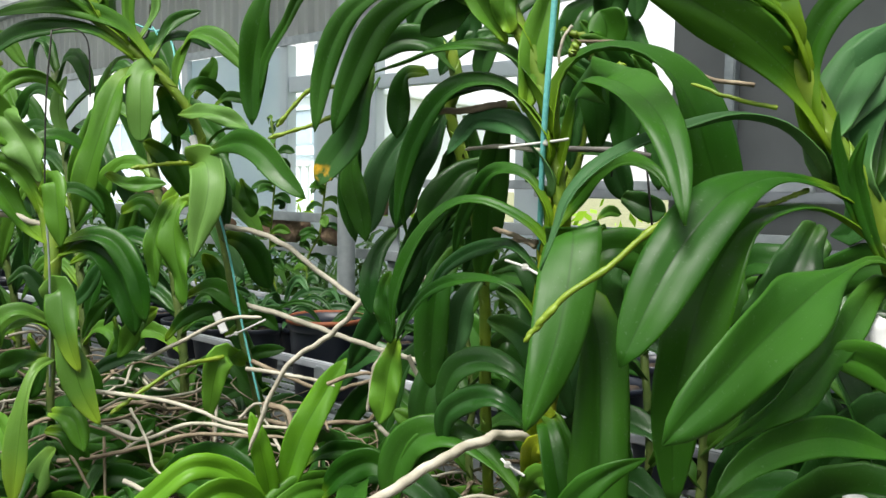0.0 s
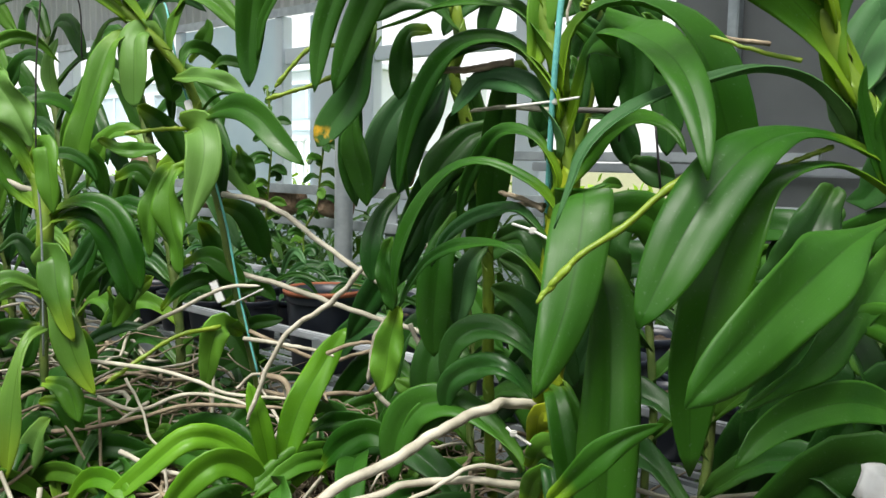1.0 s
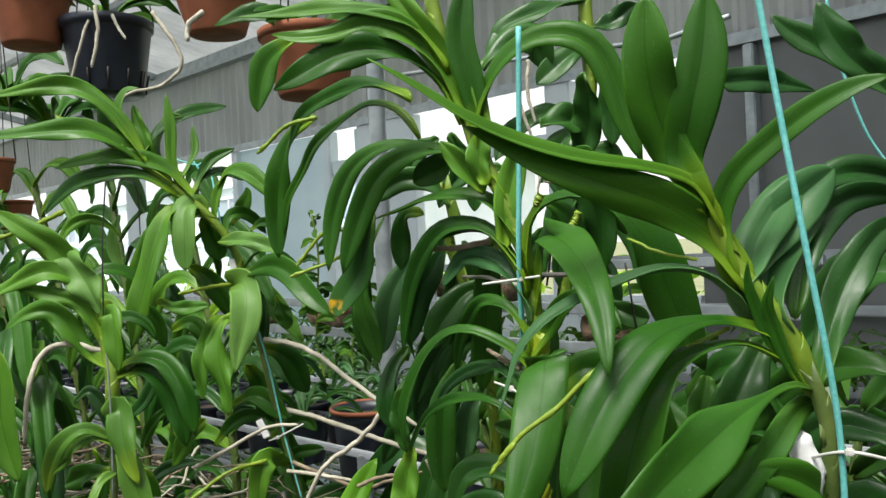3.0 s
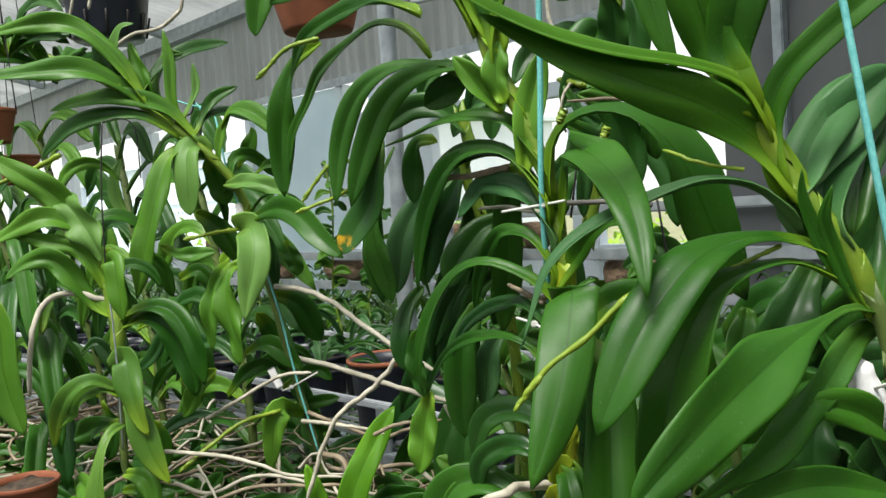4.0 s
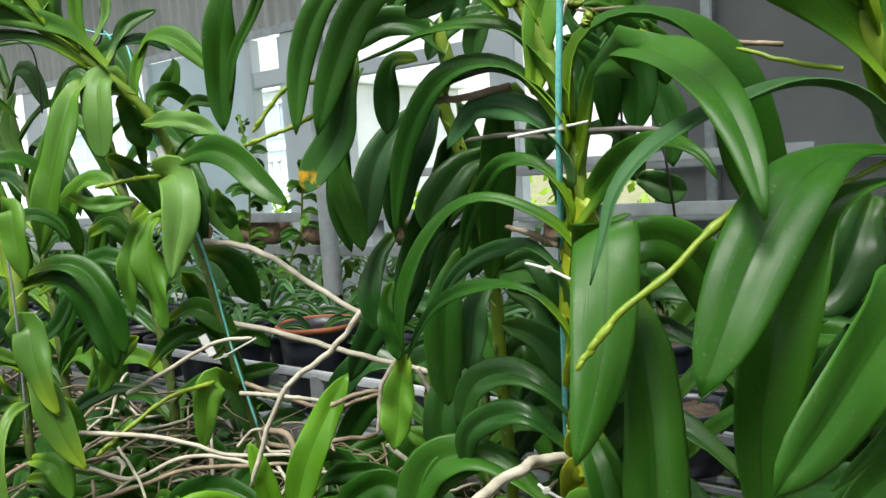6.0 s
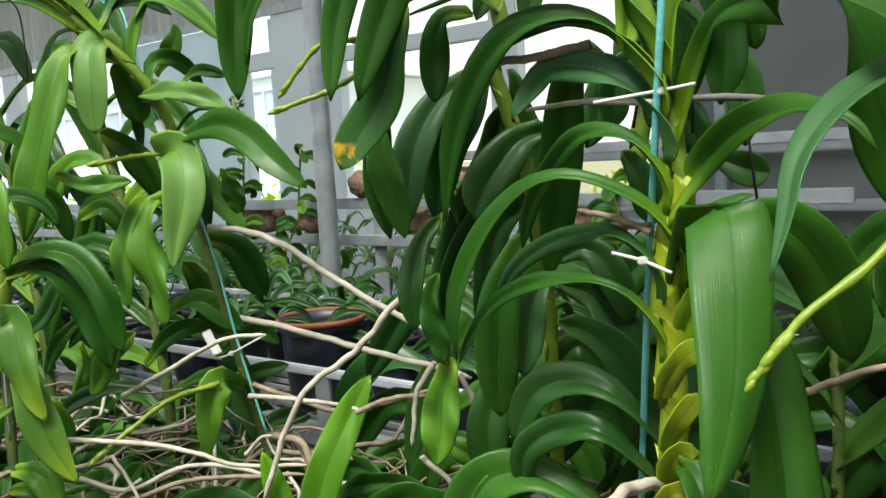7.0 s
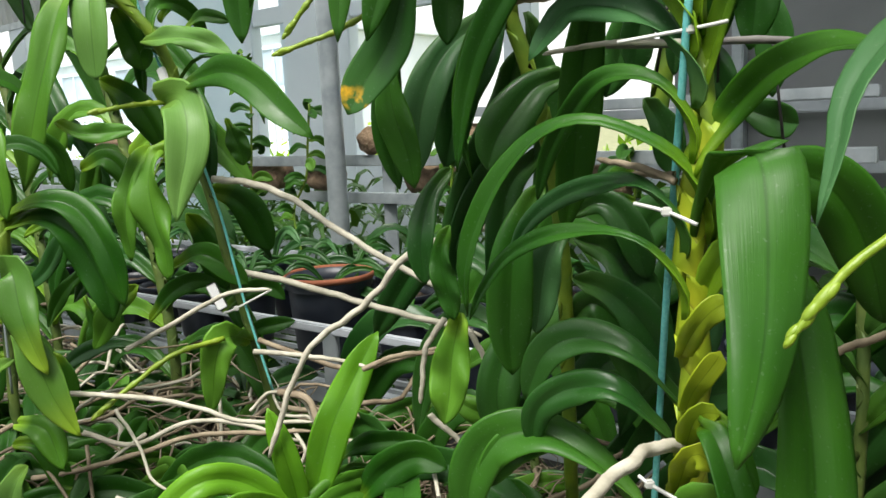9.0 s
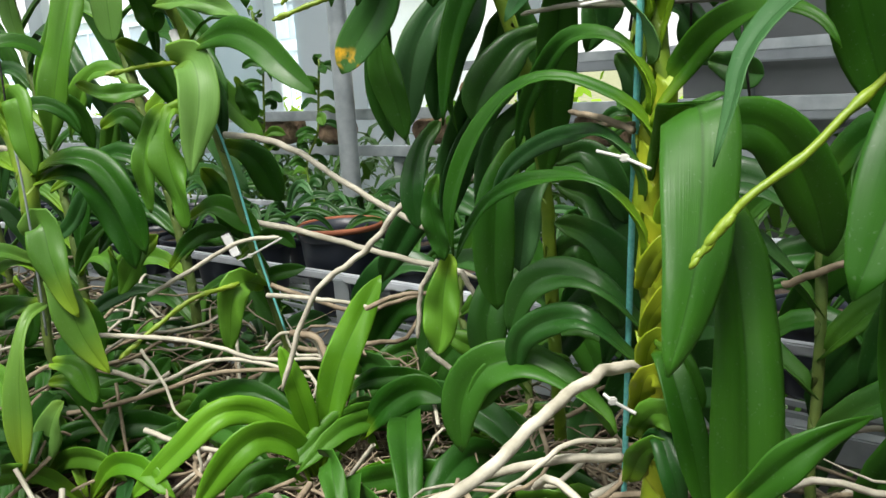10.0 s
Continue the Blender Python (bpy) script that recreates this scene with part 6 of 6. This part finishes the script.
pot((-0.437, 1.450, 1.638), 0.085, 0.05, 0.11, TERRA, "terracotta pot hanging on wires", "hanging_pot", "hanging pots", False, 0.7)
pot((-0.222, 1.300, 1.484), 0.083, 0.052, 0.105, TERRA, "terracotta pot hanging behind the orchid leaves", "hanging_pot", "hanging pots", False, 0.8)
pot((-0.935, 1.500, 1.382), 0.045, 0.03, 0.065, TERRA, "small terracotta pot hanging on wires", "hanging_pot", "hanging pots", False, 0.9)
pot((-1.170, 1.900, 1.327), 0.05, 0.034, 0.07, TERRA, "small terracotta pot hanging on wires", "hanging_pot", "hanging pots", False, 0.9)
sprout("hanging_orchid", (-0.672, 1.500, 1.694), 12, 0.15, 0.016, 501, "lm", 0.9, "leafy orchid growing in a hanging pot", "hanging orchids")
sprout("hanging_orchid", (-0.799, 1.450, 1.712), 12, 0.12, 0.02, 502, "lm", 0.9, "leafy orchid growing in a hanging pot", "hanging orchids")
sprout("hanging_orchid", (-0.218, 1.300, 1.575), 10, 0.14, 0.03, 503, "lm", 0.9, "leafy orchid growing in a hanging pot", "hanging orchids")
sprout("hanging_orchid", (-1.063, 1.750, 1.601), 16, 0.2, 0.035, 504, "lmn", 0.9, "leafy orchid hanging among the pots", "hanging orchids")
sprout("hanging_orchid", (-1.050, 1.900, 1.567), 14, 0.2, 0.035, 505, "lmn", 0.9, "leafy orchid hanging among the pots", "hanging orchids")
hang = empty("hanging_roots", label="pale aerial roots trailing from the hanging pot", category="roots")
root(hang, 0.004, (-0.655, 1.420, 1.702), (-0.648, 1.410, 1.647), (-0.662, 1.410, 1.588))
root(hang, 0.003, (-0.663, 1.420, 1.692), (-0.683, 1.410, 1.629), (-0.706, 1.410, 1.558))
root(hang, 0.003, (-0.623, 1.420, 1.683), (-0.607, 1.410, 1.654), (-0.594, 1.410, 1.634))
root(hang, 0.004, (-0.556, 1.440, 1.689), (-0.520, 1.440, 1.634), (-0.505, 1.440, 1.586), (-0.546, 1.440, 1.553), (-0.601, 1.440, 1.544), (-0.636, 1.440, 1.528))
root(hang, 0.005, (-0.400, 1.300, 1.636), (-0.425, 1.300, 1.619), (-0.429, 1.300, 1.590))
pot((-0.579, 1.020, 0.827), 0.042, 0.03, 0.06, TERRA, "small terracotta pot among the roots", "terracotta_pot")

# ---- twine, ties and stakes ----
def twine(loc_pts, label, thick=0.0020):
    t = tube(loc_pts, thick, 40, 8)
    return tagged(part("twine", t, STRING, label=label), category="string", group="support twine")


twine([(0.127, 0.710, 1.417), (0.122, 0.720, 1.305), (0.117, 0.732, 1.201), (0.118, 0.780, 1.053), (0.119, 0.828, 0.874), (0.119, 0.845, 0.800)], "teal plastic twine holding the tall orchid", 0.0024)
twine([(0.282, 0.560, 1.412), (0.295, 0.560, 1.314), (0.309, 0.560, 1.214), (0.324, 0.565, 1.114), (0.328, 0.570, 1.040), (0.327, 0.570, 0.967)], "teal plastic twine beside the orchid stem", 0.0022)
twine([(0.407, 0.800, 1.445), (0.414, 0.800, 1.393), (0.434, 0.800, 1.325), (0.452, 0.800, 1.291), (0.477, 0.800, 1.249)], "teal plastic twine crossing behind the leaves", 0.0014)
twine([(-0.446, 1.260, 1.395), (-0.417, 1.258, 1.384), (-0.388, 1.255, 1.377), (-0.378, 1.250, 1.360), (-0.361, 1.220, 1.325), (-0.340, 1.190, 1.272), (-0.315, 1.165, 1.218), (-0.287, 1.155, 1.148), (-0.265, 1.150, 1.074), (-0.247, 1.150, 0.977), (-0.223, 1.150, 0.872)], "thin teal twine tying the leaning orchid", 0.0014)
twine([(-0.410, 1.257, 1.387), (-0.399, 1.254, 1.375), (-0.393, 1.260, 1.386), (-0.403, 1.253, 1.378), (-0.396, 1.256, 1.372), (-0.385, 1.258, 1.376)], "small knot of teal twine on the hook", 0.0012)


def cable_tie(head, ring, tail_end, label="white plastic cable tie round the stem"):
    c = empty("cable_tie", label=label, category="tie", group="cable ties")
    part("strap", tube([ring, head, tail_end], 0.0012, 14, 6), TIE, c)
    b = box((0.0055, 0.0045, 0.005), tuple(head), 0.001)
    part("head", b, TIE, c, smooth=False)
    return c


cable_tie((0.119, 0.731, 1.201), (0.135, 0.720, 1.203), (0.083, 0.745, 1.197))
cable_tie((0.105, 0.728, 1.105), (0.118, 0.715, 1.099), (0.090, 0.740, 1.109))
cable_tie((0.095, 0.730, 0.948), (0.108, 0.720, 0.943), (0.090, 0.735, 0.951))
cable_tie((0.329, 0.560, 1.088), (0.314, 0.600, 1.074), (0.364, 0.570, 1.078))
cable_tie((-0.306, 1.155, 1.212), (-0.314, 1.160, 1.211), (-0.329, 1.160, 1.206))
cable_tie((-0.256, 1.150, 0.969), (-0.273, 1.160, 0.962), (-0.214, 1.140, 0.990))
for pts, w, t_, lab in ((((-0.319, 1.165, 1.229), (-0.310, 1.165, 1.199)), 0.010, 0.004, "white plastic plant label on the stem"), (((-0.276, 1.130, 1.001), (-0.264, 1.130, 0.973)), 0.013, 0.003, "white plastic plant label among the roots")):
    ob = bar("plant_label", pts[0], pts[1], w, t_, TAPE, None, 0.0015)
    tagged(ob, lab, "label", "white labels")


def foam(at, size, lean, seed, label):
    """A torn, rounded slab of white foam."""
    bm = bmesh.new()
    bmesh.ops.create_icosphere(bm, subdivisions=3, radius=1.0)
    for v in bm.verts:
        c = v.co
        c = Vector([math.copysign(abs(k) ** 0.7, k) for k in c])
        c *= 1 + 0.34 * noise.noise(v.co * 2.1 + Vector((seed, 0, 0))) + 0.14 * noise.noise(v.co * 5 + Vector((0, seed, 0)))
        v.co = Vector((c.x * size[0], c.y * size[1], c.z * size[2]))
    ob = part("foam_piece", bm, TAPE, None)
    ob.matrix_world = Matrix.Translation(at) @ Matrix.Rotation(radians(lean), 4, "Y")
    return tagged(ob, label, "foam", "white foam pieces")


foam((0.313, 0.598, 1.072), (0.009, 0.005, 0.020), -14, 2, "torn white foam slab tied behind the stem")
foam((0.312, 0.600, 0.963), (0.017, 0.009, 0.014), 20, 5, "crumpled white foam piece under the leaves")
stake = empty("wire_stake", label="dark wire stake, grey below, beside the slender orchid", category="stake")
part("wire", tube([(-0.439, 1.040, 1.342), (-0.445, 1.035, 1.255), (-0.446, 1.030, 1.149)], 0.0011, 24, 6), WIRE, stake)
part("lower_wire", tube([(-0.446, 1.030, 1.152), (-0.442, 1.030, 1.058), (-0.444, 1.030, 0.921)], 0.0013, 24, 6), GALV, stake, "grey metal")
part("hook", tube([(-0.439, 1.040, 1.341), (-0.420, 1.050, 1.345), (-0.406, 1.060, 1.331), (-0.409, 1.070, 1.268)], 0.0009, 20, 6), WIRE, stake)
hook = empty("wire_hook", label="dark wire hook hanging beside the orchid", category="hook")
part("wire", tube([(-0.414, 1.260, 1.419), (-0.415, 1.260, 1.387), (-0.423, 1.260, 1.371), (-0.440, 1.260, 1.373)], 0.0016, 16, 6), WIRE, hook)
cane = empty("support_cane", label="grey weathered bamboo cane tied across behind the orchids", category="cane", group="support canes")
part("pole", tube([(0.085, 0.860, 1.206), (0.122, 0.820, 1.201), (0.180, 0.800, 1.199), (0.209, 0.790, 1.194)], 0.0026, 10, 8, 0.08, 3), CANE, cane)
cane = empty("support_cane", label="grey metal rod crossing behind the orchids", category="cane", group="support canes")
part("pole", tube([(-0.058, 1.200, 1.488), (0.209, 1.000, 1.459), (0.285, 0.900, 1.442), (0.332, 0.850, 1.447)], 0.003, 8, 8), GALV, cane)
for a, b in ((((0.224, 0.900, 1.206)), ((0.237, 0.900, 1.100))), (((0.201, 0.950, 1.255)), ((0.200, 0.950, 1.179))), (((0.152, 0.900, 1.255)), ((0.140, 0.900, 1.185)))):
    w = empty("hanger_wire", label="thin dark hanging wire among the leaves", category="wire", group="hanging wires")
    part("wire", tube([a, b], 0.0012, 3, 5), WIRE, w)

# low dense growth on the ground and shelves behind the rack
rng = np.random.default_rng(31)
verts, faces, uvl = [], [], []
for i in range(5200):
    s, n = rng.uniform(-1.6, 6.0), rng.uniform(1.72, 2.5)
    z0 = rng.uniform(0.25, 0.92)
    a, L, w = rng.uniform(0, 6.283), rng.uniform(0.08, 0.2), rng.uniform(0.006, 0.016)
    d = np.array([math.cos(a), math.sin(a), 0])
    side = np.array([-d[1], d[0], rng.uniform(-0.4, 0.4)])
    foot = spot(s, n, z0)
    k = len(verts)
    for f, up, ww in ((0, 0, 0.5), (0.35, 0.42, 1.0), (0.7, 0.5, 0.85), (1.0, 0.3, 0.08)):
        c = foot + d * L * f + np.array([0, 0, up * L])
        verts += [tuple(c - side * w * ww), tuple(c + side * w * ww)]
    for q in range(3):
        faces.append((k + 2 * q, k + 2 * q + 1, k + 2 * q + 3, k + 2 * q + 2))
me = bpy.data.meshes.new("undergrowth")
me.from_pydata(verts, [], faces)
me.materials.append(LEAF["d"])
tagged(new("undergrowth", me), "dense dark green seedlings and ferns behind the rack", "undergrowth", kind="stuff")

# ---- outside: hedge and shrubs beyond the open bays ----
rng = np.random.default_rng(21)
verts, faces = [], []
for i in range(9000):
    s, n = rng.uniform(-1, 9), rng.uniform(3.6, 6.2)
    top = 0.9 + 0.45 * noise.noise(Vector((s * 0.8, n * 0.8, 2.0))) + 0.25 * noise.noise(Vector((s * 3, n * 3, 5.0)))
    c = spot(s, n, rng.uniform(0, max(top, 0.2)))
    a, b = rng.normal(0, 1, 3), rng.normal(0, 1, 3)
    a, b = unit(a) * 0.05, unit(b) * 0.028
    k = len(verts)
    verts += [tuple(c - a), tuple(c + b), tuple(c + a), tuple(c - b)]
    faces.append((k, k + 1, k + 2, k + 3))
me = bpy.data.meshes.new("shrubs")
me.from_pydata(verts, [], faces)
me.materials.append(LEAF["l"])
tagged(new("shrubs", me), "sunlit green shrubs outside the open bays", "shrubs", kind="stuff")

# white house with a railed terrace beyond the shrubs
house = empty("white_house", label="white rendered house with a railed terrace beyond the shrubs", category="house")
house.matrix_world = WALL


def on_house(name, x0, x1, y0, y1, z0, z1, mat, parent=None, label="", bevel=0.01):
    return part(name, box((x1 - x0, y1 - y0, z1 - z0), ((x0 + x1) / 2, (y0 + y1) / 2, (z0 + z1) / 2), bevel), mat, parent or house, label, smooth=False)


on_house("wall", 7.6, 22.0, 5.6, 8.6, 0.0, 2.5, PAINT)
on_house("coping", 7.5, 22.1, 5.5, 8.7, 2.5, 2.58, PAINT)
on_house("terrace", 7.6, 22.0, 4.6, 5.6, 0.0, 0.55, PAINT)
on_house("string_course", 7.6, 22.0, 5.54, 5.6, 1.62, 1.74, PAINT)
for x in np.arange(8.2, 21.0, 1.9):
    w = on_house("window", x, x + 0.9, 5.575, 5.6, 1.80, 2.30, FILM, bevel=0.002)
    on_house("frame", x - 0.05, x, 5.55, 5.6, 1.75, 2.35, PAINT, w)
    on_house("frame", x + 0.9, x + 0.95, 5.55, 5.6, 1.75, 2.35, PAINT, w)
    on_house("frame", x + 0.43, x + 0.47, 5.55, 5.574, 1.80, 2.30, PAINT, w)
    on_house("frame", x, x + 0.9, 5.55, 5.6, 2.30, 2.35, PAINT, w)
railing = empty("terrace_railing", label="white wooden railing along the terrace", category="railing")
railing.matrix_world = WALL
on_house("handrail", 7.6, 22.0, 4.62, 4.69, 1.42, 1.48, PAINT, railing)
on_house("bottom_rail", 7.6, 22.0, 4.63, 4.68, 0.62, 0.66, PAINT, railing)
for x in np.arange(7.65, 22.0, 0.16):
    on_house("baluster", x - 0.02, x + 0.02, 4.635, 4.675, 0.55, 1.42, PAINT, railing, bevel=0.003)
